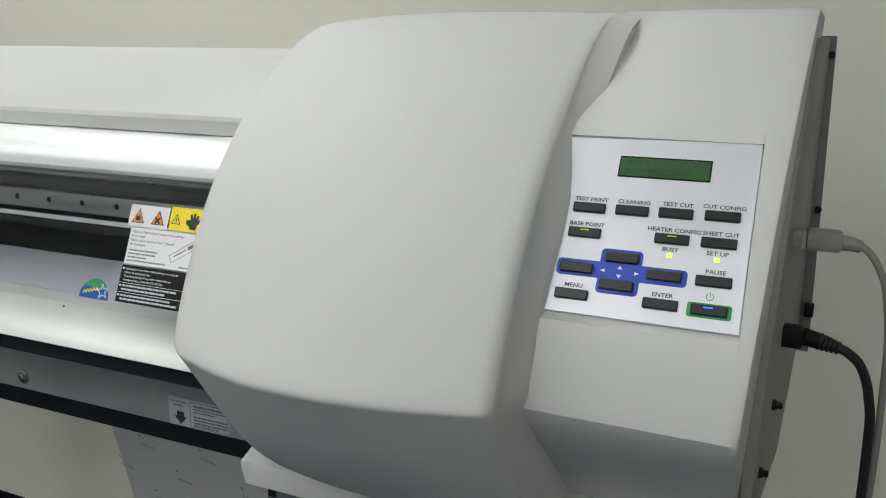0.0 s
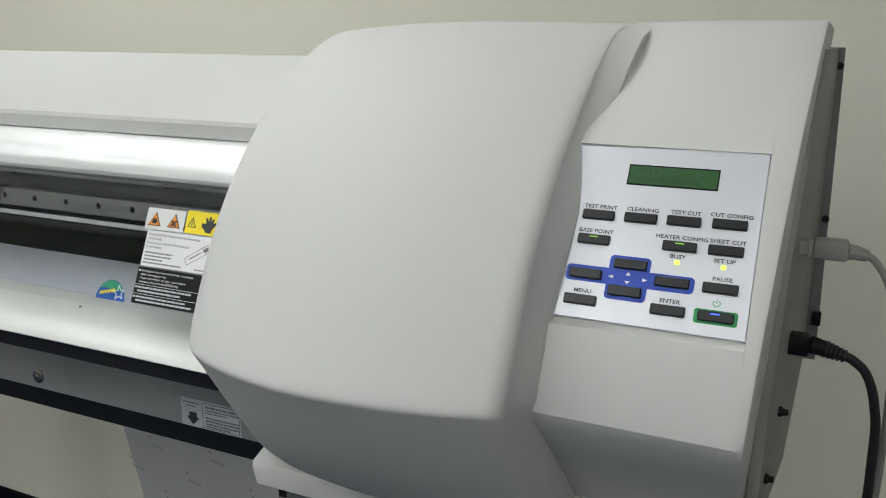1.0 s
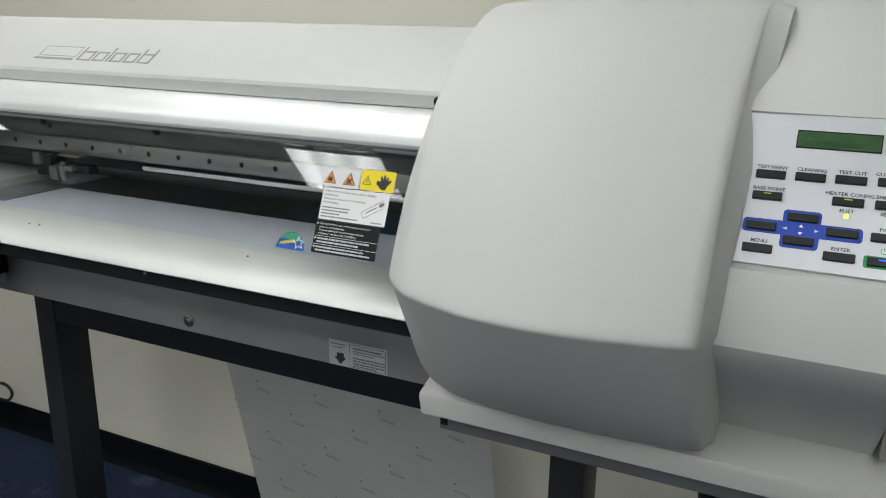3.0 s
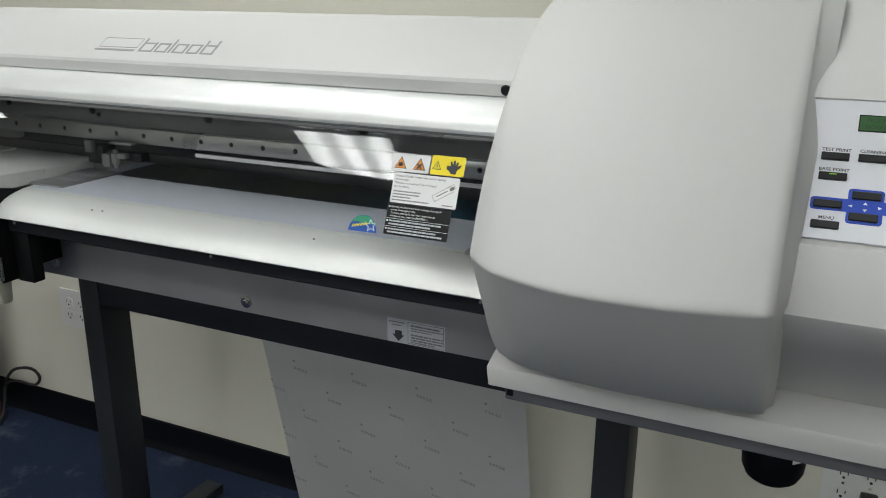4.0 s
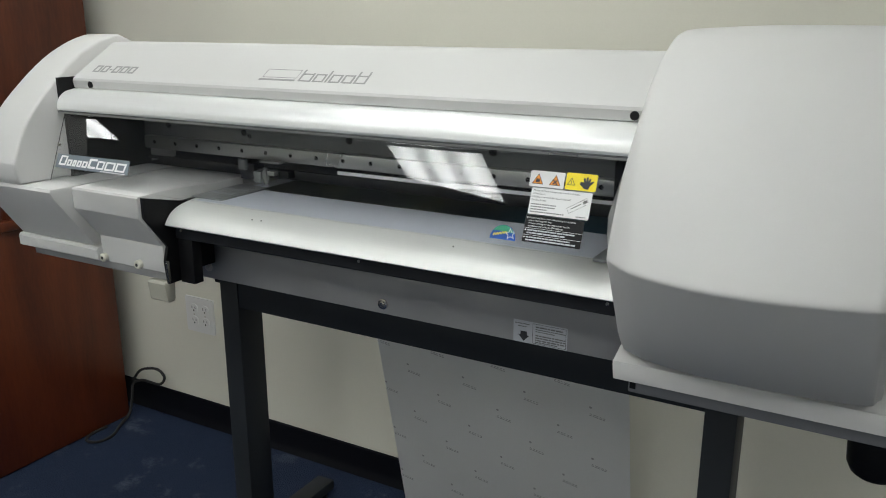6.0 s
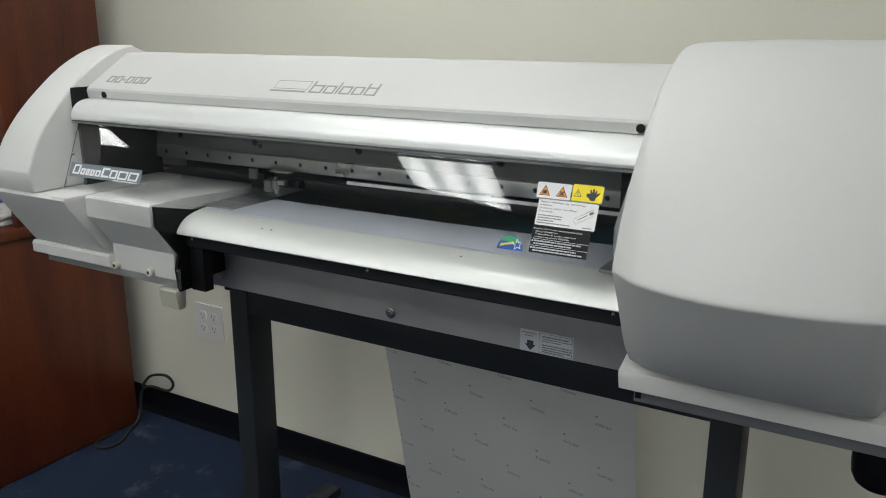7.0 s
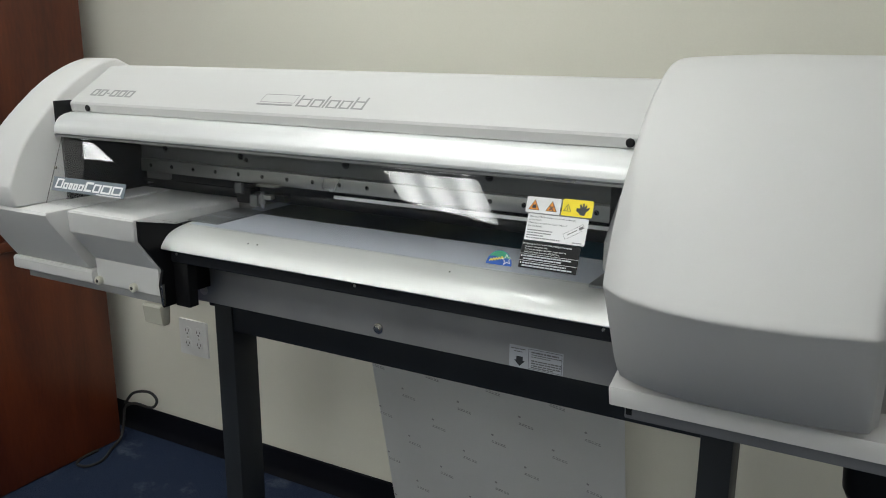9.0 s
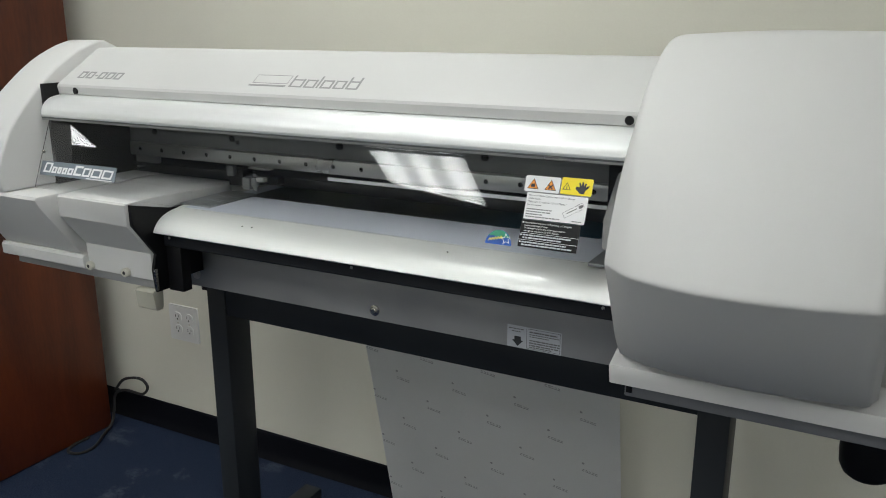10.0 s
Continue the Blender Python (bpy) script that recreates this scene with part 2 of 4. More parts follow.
def box(bm, x0, x1, y0, y1, z0, z1, bevel=0.0, m=None, seg=2):
    v = [bm.verts.new((x, y, z)) for x in (x0, x1) for y in (y0, y1) for z in (z0, z1)]
    f = [bm.faces.new([v[i] for i in q]) for q in ((0, 1, 3, 2), (4, 6, 7, 5), (0, 4, 5, 1), (2, 3, 7, 6), (0, 2, 6, 4), (1, 5, 7, 3))]
    bmesh.ops.recalc_face_normals(bm, faces=f)
    if m is not None:
        for p in v:
            p.co = m @ p.co
    if bevel:
        edges = list({e for q in f for e in q.edges})
        bmesh.ops.bevel(bm, geom=edges, offset=bevel, segments=seg, affect="EDGES", profile=0.5)
    return bm


def boxed(*a, **k):
    return box(bmesh.new(), *a, **k)


def prism(bm, pts, x0, x1, bevel=0.0, seg=2, m=None, ends=2):
    """A closed outline in the y-z plane, run along x."""
    a = [bm.verts.new((x0, y, z)) for y, z in pts]
    b = [bm.verts.new((x1, y, z)) for y, z in pts]
    n = len(pts)
    f = [bm.faces.new((a[i], a[(i + 1) % n], b[(i + 1) % n], b[i])) for i in range(n)]
    f += [bm.faces.new(a[::-1]), bm.faces.new(b)]
    bmesh.ops.recalc_face_normals(bm, faces=f)
    if m is not None:
        for p in a + b:
            p.co = m @ p.co
    if bevel:
        edges = list({e for q in f[-ends:] for e in q.edges})
        bmesh.ops.bevel(bm, geom=edges, offset=bevel, segments=seg, affect="EDGES", profile=0.5)
    return bm


def tube(bm, path, r, sides=10, closed_ends=True):
    """A round bar along a list of points."""
    path = [Vector(p) for p in path]
    rings, up = [], Vector((0, 0, 1))
    t0 = (path[1] - path[0]).normalized()
    if abs(t0.dot(up)) > 0.9:
        up = Vector((1, 0, 0))
    side = t0.cross(up).normalized()
    for i, p in enumerate(path):
        t = (path[min(i + 1, len(path) - 1)] - path[max(i - 1, 0)]).normalized()
        side = (side - t * side.dot(t)).normalized()
        other = t.cross(side)
        rr = r[i] if isinstance(r, (list, tuple)) else r
        rings.append([bm.verts.new(p + rr * (math.cos(a) * side + math.sin(a) * other)) for a in [2 * math.pi * k / sides for k in range(sides)]])
    for a, b in zip(rings, rings[1:]):
        for k in range(sides):
            bm.faces.new((a[k], a[(k + 1) % sides], b[(k + 1) % sides], b[k]))
    if closed_ends:
        bm.faces.new(rings[0][::-1])
        bm.faces.new(rings[-1])
    return bm


def smooth_path(pts, per=8):
    """Points of a Catmull-Rom curve through the given ones."""
    p = [Vector(q) for q in pts]
    p = [2 * p[0] - p[1]] + p + [2 * p[-1] - p[-2]]
    out = []
    for i in range(1, len(p) - 2):
        for k in range(per):
            t = k / per
            out.append(0.5 * (2 * p[i] + (p[i + 1] - p[i - 1]) * t + (2 * p[i - 1] - 5 * p[i] + 4 * p[i + 1] - p[i + 2]) * t * t
                              + (3 * p[i] - p[i - 1] - 3 * p[i + 1] + p[i + 2]) * t ** 3))
    return out + [p[-2]]


def soften(pts, rounds=2):
    """Corner cutting of an open outline; the ends stay."""
    for _ in range(rounds):
        q = [pts[0]]
        for a, b in zip(pts, pts[1:]):
            q += [(0.75 * a[0] + 0.25 * b[0], 0.75 * a[1] + 0.25 * b[1]), (0.25 * a[0] + 0.75 * b[0], 0.25 * a[1] + 0.75 * b[1])]
        pts = q + [pts[-1]]
    return pts


def basis(origin, u, v):
    """A pose whose x runs along u, y along v, z out of the face."""
    u, v = Vector(u).normalized(), Vector(v).normalized()
    w = u.cross(v)
    return Matrix(((u.x, v.x, w.x, origin[0]), (u.y, v.y, w.y, origin[1]), (u.z, v.z, w.z, origin[2]), (0, 0, 0, 1)))


def poly(bm, pts, z0, z1, m):
    """A flat outline in a face's own x and y, raised from z0 to z1."""
    a = [bm.verts.new(m @ Vector((x, y, z0))) for x, y in pts]
    b = [bm.verts.new(m @ Vector((x, y, z1))) for x, y in pts]
    n = len(pts)
    for i in range(n):
        bm.faces.new((a[i], a[(i + 1) % n], b[(i + 1) % n], b[i]))
    bm.faces.new(a[::-1])
    bm.faces.new(b)
    return bm


def round_rect(x0, x1, y0, y1, r, n=4):
    out = []
    for cx, cy, a0 in ((x1 - r, y1 - r, 0), (x0 + r, y1 - r, 90), (x0 + r, y0 + r, 180), (x1 - r, y0 + r, 270)):
        out += [(cx + r * math.cos(radians(a0 + 90 * k / n)), cy + r * math.sin(radians(a0 + 90 * k / n))) for k in range(n + 1)]
    return out


def disc(cx, cy, r, n=20):
    return [(cx + r * math.cos(2 * math.pi * k / n), cy + r * math.sin(2 * math.pi * k / n)) for k in range(n)]


def lettering(name, text, m, x, y, size, mat, parent, align="CENTER", wide=1.0, lift=0.0004, bold=0.0):
    c = bpy.data.curves.new(name, "FONT")
    c.body, c.size, c.align_x, c.align_y, c.resolution_u, c.offset = text, size, align, "CENTER", 2, bold
    tmp = bpy.data.objects.new(name, c)
    scene.collection.objects.link(tmp)
    bpy.context.view_layer.update()
    me = bpy.data.meshes.new_from_object(tmp.evaluated_get(bpy.context.evaluated_depsgraph_get()))
    bpy.data.objects.remove(tmp)
    bpy.data.curves.remove(c)
    me.transform(m @ Matrix.Translation((x, y, lift)) @ Matrix.Diagonal((wide, 1, 1, 1)))
    me.materials.clear()
    me.materials.append(mat)
    me.name = name
    ob = new(name, me)
    ob.parent = parent
    return ob


def bolt(bm, at, axis, r, h, sides=12):
    a = Vector(at)
    d = Vector(axis).normalized()
    return tube(bm, [a, a + d * h * 0.8, a + d * h], [r, r, r * 0.8], sides)


# ---- room ----
WALL = 1.174
XL, XR, YF = -6.2, 3.0, -6.5
floor = mesh_thing("floor", boxed(XL - 0.1, XR + 0.1, YF - 0.1, WALL + 0.1, -0.1, 0), M["carpet"], "worn navy blue office carpet", "floor", kind="structure")
ceiling = mesh_thing("ceiling", boxed(XL - 0.1, XR + 0.1, YF - 0.1, WALL + 0.1, CEIL, CEIL + 0.1), M["ceiling"], "off-white acoustic ceiling", "ceiling", kind="structure")
for nm, a in (("wall_north", (XL - 0.1, XR + 0.1, WALL, WALL + 0.12)), ("wall_south", (XL - 0.1, XR + 0.1, YF - 0.12, YF)),
              ("wall_west", (XL - 0.12, XL, YF, WALL)), ("wall_east", (XR, XR + 0.12, YF, WALL))):
    mesh_thing(nm, boxed(*a, 0, CEIL), M["wall"], "plain cream-painted office wall", "wall", kind="structure")
bm = bmesh.new()
prism(bm, [(WALL - 0.001, 0.002), (WALL - 0.014, 0.002), (WALL - 0.008, 0.016), (WALL - 0.005, 0.03), (WALL - 0.005, 0.087), (WALL - 0.002, 0.091), (WALL - 0.001, 0.091)], XL + 0.01, XR - 0.01)
mesh_thing("baseboard", bm, M["base"], "dark navy vinyl cove baseboard along the wall", "baseboard", kind="structure")


def troffer(cx, cy, wx=0.6, wy=1.2):
    t = thing("ceiling_light", "lit ribbed fluorescent ceiling troffer, of the mirrored row or added unseen as fill", "ceiling light", "ceiling troffers")
    f = bmesh.new()
    for a in ((-wx / 2 - 0.02, wx / 2 + 0.02, wy / 2, wy / 2 + 0.02), (-wx / 2 - 0.02, wx / 2 + 0.02, -wy / 2 - 0.02, -wy / 2), (-wx / 2 - 0.02, -wx / 2, -wy / 2, wy / 2), (wx / 2, wx / 2 + 0.02, -wy / 2, wy / 2)):
        box(f, cx + a[0], cx + a[1], cy + a[2], cy + a[3], CEIL - 0.012, CEIL - 0.001)
    part("frame", f, M["white_plastic"], t)
    d = bmesh.new()
    box(d, cx - wx / 2 + 0.001, cx + wx / 2 - 0.001, cy - wy / 2 + 0.001, cy + wy / 2 - 0.001, CEIL - 0.009, CEIL - 0.002)
    part("diffuser", d, M["diffuser"], t)
    return t


# First three continue the row mirrored in the cover; others are added fill lamps.
LAMPS = ((-2.21, -1.25), (-5.05, -1.25), (0.6, -1.25), (-1.18, 0.45), (-0.8, -1.25), (-5.05, -5.0), (-2.21, -5.0), (-3.63, -5.0), (0.6, -5.0), (-0.8, -5.0), (-0.8, -3.6), (0.6, -3.6))
for c in LAMPS:
    troffer(*c)


def outlet(x0, z0, plugged=()):
    """A double-gang plate with two duplex receptacles."""
    t = thing("wall_outlet", "white double duplex wall outlet on a cream wall", "outlet", "wall outlets")
    m = basis((x0, WALL, z0), (1, 0, 0), (0, 0, 1))
    b = bmesh.new()
    poly(b, round_rect(0, 0.116, 0, 0.114, 0.004), 0, 0.005, m)
    part("plate", b, M["white_plastic"], t)
    for gx in (0.035, 0.081):
        for gz in (0.037, 0.077):
            r = bmesh.new()
            poly(r, [(gx + 0.0165 * max(-0.82, min(0.82, math.cos(a))) / 0.9, gz + 0.0145 * math.sin(a)) for a in [2 * math.pi * k / 24 for k in range(24)]], 0.004, 0.007, m)
            f = part("receptacle", r, M["white_plastic"], t)
            s = bmesh.new()
            box(s, gx - 0.0075, gx - 0.0055, gz - 0.002, gz + 0.007, 0.0065, 0.0074, m=m)
            box(s, gx + 0.0055, gx + 0.0075, gz - 0.001, gz + 0.006, 0.0065, 0.0074, m=m)
            poly(s, disc(gx, gz - 0.007, 0.0028, 10), 0.0065, 0.0074, m)
            part("slot", s, M["slot"], f)
    for gx in (0.035, 0.081):
        s = bmesh.new()
        poly(s, disc(gx, 0.057, 0.003, 10), 0.004, 0.0062, m)
        part("screw", s, M["steel"], t)
    return t


outlet(-2.024, 0.322)
outlet(-0.03, 0.315)

# ---- desk with hutch ----
DX = -2.25
desk = thing("hutch_desk", "tall reddish cherry wood desk with a hutch", "desk")
part("side_panel", boxed(DX - 0.03, DX, 0.47, 1.095, 0.004, 0.700, 0.003), M["wood"], desk)
part("desktop", boxed(DX - 1.2, DX + 0.012, 0.45, 1.10, 0.700, 0.728, 0.004), M["wood"], desk)
part("hutch_side", boxed(DX - 0.028, DX - 0.002, 0.775, 1.10, 0.728, 1.95, 0.003), M["wood"], desk)
part("hutch_back", boxed(DX - 1.2, DX - 0.028, 1.08, 1.10, 0.728, 1.95), M["wood"], desk)
part("hutch_top", boxed(DX - 1.2, DX + 0.004, 0.76, 1.10, 1.95, 1.98, 0.003), M["wood"], desk)
part("far_side_panel", boxed(DX - 1.2, DX - 1.17, 0.47, 1.095, 0.004, 0.700, 0.003), M["wood"], desk)
part("back_panel", boxed(DX - 1.17, DX - 0.03, 1.06, 1.078, 0.1, 0.700), M["wood"], desk)
ppr = thing("paper_stack", "small stack of white papers on the desk", "papers")
for i in range(5):
    mm = pose(DX - 0.16 + 0.004 * (i % 3), 0.72 - 0.005 * (i % 2), 0.729 + i * 0.012, 0, 0, 4 * math.sin(i * 2.1))
    part("sheet", boxed(-0.105, 0.105, -0.14, 0.14, 0, 0.0115, 0.001, m=mm), M["white_ink"], ppr)
part("blue_sheet", boxed(-0.09, 0.09, -0.1, 0.1, 0, 0.003, m=pose(DX - 0.16, 0.72, 0.7895, 0, 0, 8)), M["star_blue"], ppr, "blue printed sheet on top")

# loose cable by the desk
bm = bmesh.new()
tube(bm, smooth_path([(-2.235, 1.11, 0.125), (-2.20, 1.12, 0.165), (-2.14, 1.13, 0.176), (-2.108, 1.13, 0.155), (-2.135, 1.13, 0.124), (-2.20, 1.12, 0.128), (-2.236, 1.11, 0.11), (-2.238, 1.10, 0.06), (-2.233, 1.08, 0.018), (-2.215, 1.03, 0.006), (-2.178, 0.965, 0.006), (-2.185, 0.918, 0.006), (-2.222, 0.908, 0.006), (-2.243, 0.94, 0.006), (-2.243, 1.00, 0.006)], 8), 0.0045, 8)
mesh_thing("power_cable", bm, M["rubber"], "loose black cable coiled on the carpet by the desk", "cable")

# ---- printer ----
printer = thing("large_format_printer", "white wide-format inkjet printer and cutter on a stand", "printer")
LEFT_PROFILE = [(0.72, 1.234), (0.645, 1.226), (0.605, 1.213), (0.55, 1.184), (0.49, 1.134), (0.452, 1.096), (0.425, 1.060), (0.405, 1.02), (0.3955, 0.9968), (0.3935, 0.9925), (0.3915, 0.986), (0.3915, 0.9825), (0.3940, 0.9785), (0.3970, 0.9735), (0.43, 0.915), (0.46, 0.86), (0.487, 0.833)]
MID_PROFILE = [(0.72, 1.249), (0.66, 1.2505), (0.605, 1.244), (0.53, 1.210), (0.45, 1.158), (0.40, 1.112), (0.365, 1.07), (0.335, 1.022), (0.3210, 0.9975), (0.3185, 0.9930), (0.3160, 0.987), (0.3160, 0.9835), (0.3190, 0.9795), (0.3230, 0.9745), (0.37, 0.912), (0.42, 0.858), (0.452, 0.830)]


def hood_mesh(x0, x1, n=80):
    """The bulged front hood: sections along x, fullest in the middle; one end rounds off
    softly, the other turns over a tight edge into an upright flank."""
    left, mid = soften(LEFT_PROFILE, 2), soften(MID_PROFILE, 2)
    steps = [(-math.cos(0.5 * math.pi * i / n), 1.0) for i in range(n)]
    steps += [(0.85 * i / 24, 1.0) for i in range(25)]
    steps += [(0.85 + 0.073 * math.sin(a), 1 - 0.20 * (1 - math.cos(a))) for a in [0.5 * math.pi * i / 8 for i in range(1, 9)]]
    steps += [(0.923 + 0.077 * (i / 6) ** 1.3, 0.80 * (1 - i / 6)) for i in range(1, 7)]
    bm = bmesh.new()
    rings = []
    for u, edge in steps:
        x = (x0 + x1) / 2 + u * (x1 - x0) / 2
        sec = []
        for a, b in zip(left, mid):
            if u > 0:
                # on the flank side the crown stays as high as the housing
                a = (a[0], a[1] + 0.016 * min(1.0, max(0.0, (a[1] - 1.15) / 0.07)))
            high = min(1, max(0, (a[1] - 1.05) / 0.16))
            if u < 0:
                # the upper corner is tight, the lower one wide
                start = 0.70 + 0.25 * min(1, max(0, (a[1] - 0.99) / 0.18))
                w = max(0.0, 1 - max(0.0, (-u - start) / (1 - start)) ** 2) ** 0.7
                w *= 1 - (0.72 - 0.34 * high) * u * u
            else:
                w = edge * (1 - 0.42 * u * u)
            sec.append((a[0] + w * (b[0] - a[0]), a[1] + w * (b[1] - a[1])))
        sec += [(0.72, 0.833)]
        lean = max(0.0, 1 - edge / 0.8) if u > 0.9 else 0.0
        rings.append([bm.verts.new((x + lean * 0.05 * (max(z, 0.96) - 1.05), y, z)) for y, z in sec])
    k = len(rings[0])
    for a, b in zip(rings, rings[1:]):
        for j in range(k):
            bm.faces.new((a[j], b[j], b[(j + 1) % k], a[(j + 1) % k]))
    bm.faces.new(rings[0])
    bm.faces.new(rings[-1][::-1])
    return bm


part("front_hood", hood_mesh(-0.437, -0.1255), M["casing"], printer, "bulging smooth white plastic front hood")

# control housing: recessed for the panel, with a raised frame at its outer side
HEAD = [(0.805, 1.250), (0.66, 1.250), (0.625, 1.243), (0.588, 1.222), (0.534, 1.188)]
FOOT = [(0.405, 1.022), (0.396, 0.990), (0.393, 0.970), (0.398, 0.960), (0.43, 0.928), (0.528, 0.834), (0.805, 0.834)]
RECESS = HEAD + [(0.502, 1.1615), (0.4915, 1.1525), (0.4955, 1.1475), (0.4187, 1.0345), (0.4095, 1.0325)] + FOOT
FRAME = HEAD + [(0.508, 1.167), (0.488, 1.147), (0.462, 1.115), (0.438, 1.079), (0.420, 1.047)] + FOOT


def outer_edge(bm, at):
    """The housing's outer wall leans with height and depth."""
    for v in bm.verts:
        if v.co.x > at:
            v.co.x = v.co.x - 0.026 + 0.0113 + 0.045 * (v.co.z - 0.964) + 0.03 * max(0.0, v.co.y - 0.393)
    return bm


bm = bmesh.new()
cols = []
for x in (-0.135, -0.124, -0.113, -0.102, -0.091, -0.080, -0.068, -0.052, 0.0045):
    k = min(1.0, max(0.0, (-0.052 - x) / 0.07))
    k = k * k * (3 - 2 * k)
    # the upper face falls back in a hollow towards the hood
    cols.append([bm.verts.new((x, min(y + 0.030 * k * min(1.0, max(0.0, (z - 1.158) / 0.055)), 0.80) if y < 0.80 else y, z)) for y, z in RECESS])
for a, b in zip(cols, cols[1:]):
    for j in range(len(RECESS)):
        bm.faces.new((a[j], a[(j + 1) % len(RECESS)], b[(j + 1) % len(RECESS)], b[j]))
bm.faces.new(cols[0][::-1])
bm.faces.new(cols[-1])
prism(bm, FRAME, 0.0045, 0.026, 0.003, ends=1)
outer_edge(bm, 0.014)
housing = part("control_housing", bm, M["casing"], printer)

PANEL = basis((0, 0.495, 1.156), (1, 0, 0), (0, 0.553, 0.833))
bm = bmesh.new()
poly(bm, [(-0.134, -0.0065), (0.0038, -0.0045), (0.0038, -0.1425), (-0.134, -0.1425)], -0.003, 0.0, PANEL)
panel = part("control_panel", bm, M["panel"], printer, "silver control panel with black keys and a green display")


def key(x, v, w=0.0234, h=0.0074):
    b = bmesh.new()
    box(b, x - w / 2, x + w / 2, v - h / 2, v + h / 2, -0.001, 0.0026, 0.0007, m=PANEL, seg=1)
    return part("button", b, M["button"], panel)


COLS = (-0.1078, -0.0772, -0.0470, -0.0160)
LEGENDS = (("TEST PRINT", COLS[0], -0.0632), ("CLEANING", COLS[1], -0.0628), ("TEST CUT", COLS[2], -0.0622), ("CUT CONFIG", COLS[3], -0.0615),
        ("BASE POINT", COLS[0], -0.0827), ("HEATER CONFIG", COLS[2], -0.0815), ("SHEET CUT", COLS[3], -0.0812),
        ("MENU", COLS[0] - 0.0012, -0.1294), ("ENTER", COLS[2] - 0.001, -0.1289), ("PAUSE", COLS[3], -0.1088))
for word, x, v in LEGENDS:
    key(x, v)
    lettering("lettering", word, PANEL, x + 0.0005, v + 0.0068, 0.0042, M["ink"], panel, wide=1.12, bold=0.00007)
for word, x, v in (("BUSY", COLS[2], -0.0890), ("SET UP", COLS[3], -0.0888)):
    lettering("lettering", word, PANEL, x, v, 0.0042, M["ink"], panel, wide=1.12, bold=0.00007)
    b = bmesh.new()
    box(b, x - 0.0016, x + 0.0016, v - 0.0058, v - 0.0028, 0.0, 0.0006, m=PANEL)
    part("indicator", b, M["led"], panel, "lit yellow-green indicator")
for x, v in ((COLS[0], -0.0827), (COLS[2], -0.0815)):
    b = bmesh.new()
    box(b, x - 0.003, x + 0.003, v + 0.0012, v + 0.0020, 0.0024, 0.0029, m=PANEL)
    part("indicator", b, M["led_dim"], panel)
# blue cross with the arrow keys
CX, CV = -0.0786, -0.1092
b = bmesh.new()
poly(b, round_rect(CX - 0.0145, CX + 0.0145, CV - 0.0165, CV + 0.0165, 0.003), 0.0, 0.0003, PANEL)
poly(b, round_rect(CX - 0.0445, CX + 0.0455, CV - 0.0060, CV + 0.0062, 0.003), 0.0, 0.00034, PANEL)
part("arrow_pad", b, M["blue"], panel, "blue printed cross round the arrow keys")
for x, v in ((CX + 0.0004, CV + 0.0102), (CX - 0.0302, CV - 0.0004), (CX + 0.0305, CV + 0.0006), (CX - 0.0006, CV - 0.0102)):
    key(x, v)
b = bmesh.new()
for dx, dv, a in ((-0.0115, 0, 180), (0.0115, 0, 0), (0, 0.0030, 90), (0, -0.0030, 270)):
    poly(b, [(CX + dx + 0.0022 * math.cos(radians(a + k)), CV + dv + 0.0016 * math.sin(radians(a + k))) for k in (0, 125, 235)], 0.0002, 0.0006, PANEL)
part("arrow_marks", b, M["white_ink"], panel)
# power key in a green surround
b = bmesh.new()
poly(b, round_rect(COLS[3] - 0.0147, COLS[3] + 0.0137, -0.1342, -0.1240, 0.002), 0.0, 0.0004, PANEL)
part("power_surround", b, M["green"], panel)
key(COLS[3] - 0.0005, -0.1290)
b = bmesh.new()
box(b, COLS[3] - 0.004, COLS[3] + 0.002, -0.1279, -0.1271, 0.0024, 0.0029, m=PANEL)
part("indicator", b, M["led_blue"], panel, "lit blue indicator")
b = bmesh.new()
ring = [radians(125 + k * 290 / 16) for k in range(17)]
poly(b, [(COLS[3] - 0.001 + 0.0026 * math.cos(a), -0.1192 + 0.0026 * math.sin(a)) for a in ring] + [(COLS[3] - 0.001 + 0.0021 * math.cos(a), -0.1192 + 0.0021 * math.sin(a)) for a in ring[::-1]], 0, 0.0003, PANEL)
box(b, COLS[3] - 0.00125, COLS[3] - 0.00075, -0.1195, -0.1158, 0, 0.0003, m=PANEL)
part("power_mark", b, M["green"], panel)
# display
b = bmesh.new()
poly(b, [(-0.0922, -0.0198), (-0.0275, -0.0198), (-0.0275, -0.0365), (-0.0922, -0.0365)], -0.001, 0.0004, PANEL)
bezel = part("display_bezel", b, M["black"], panel)
b = bmesh.new()
box(b, -0.0912, -0.0285, -0.0355, -0.0212, 0.0004, 0.0009, m=PANEL)
screen = part("display", b, M["lcd"], bezel, "green character display")
lettering("lettering", "W22.9", PANEL, -0.0865, -0.0252, 0.0060, M["lcd_ink"], bezel, "LEFT", 0.95, 0.0011)
lettering("lettering", "NOW PROCESSING", PANEL, -0.0865, -0.0320, 0.0060, M["lcd_ink"], bezel, "LEFT", 0.88, 0.0011)

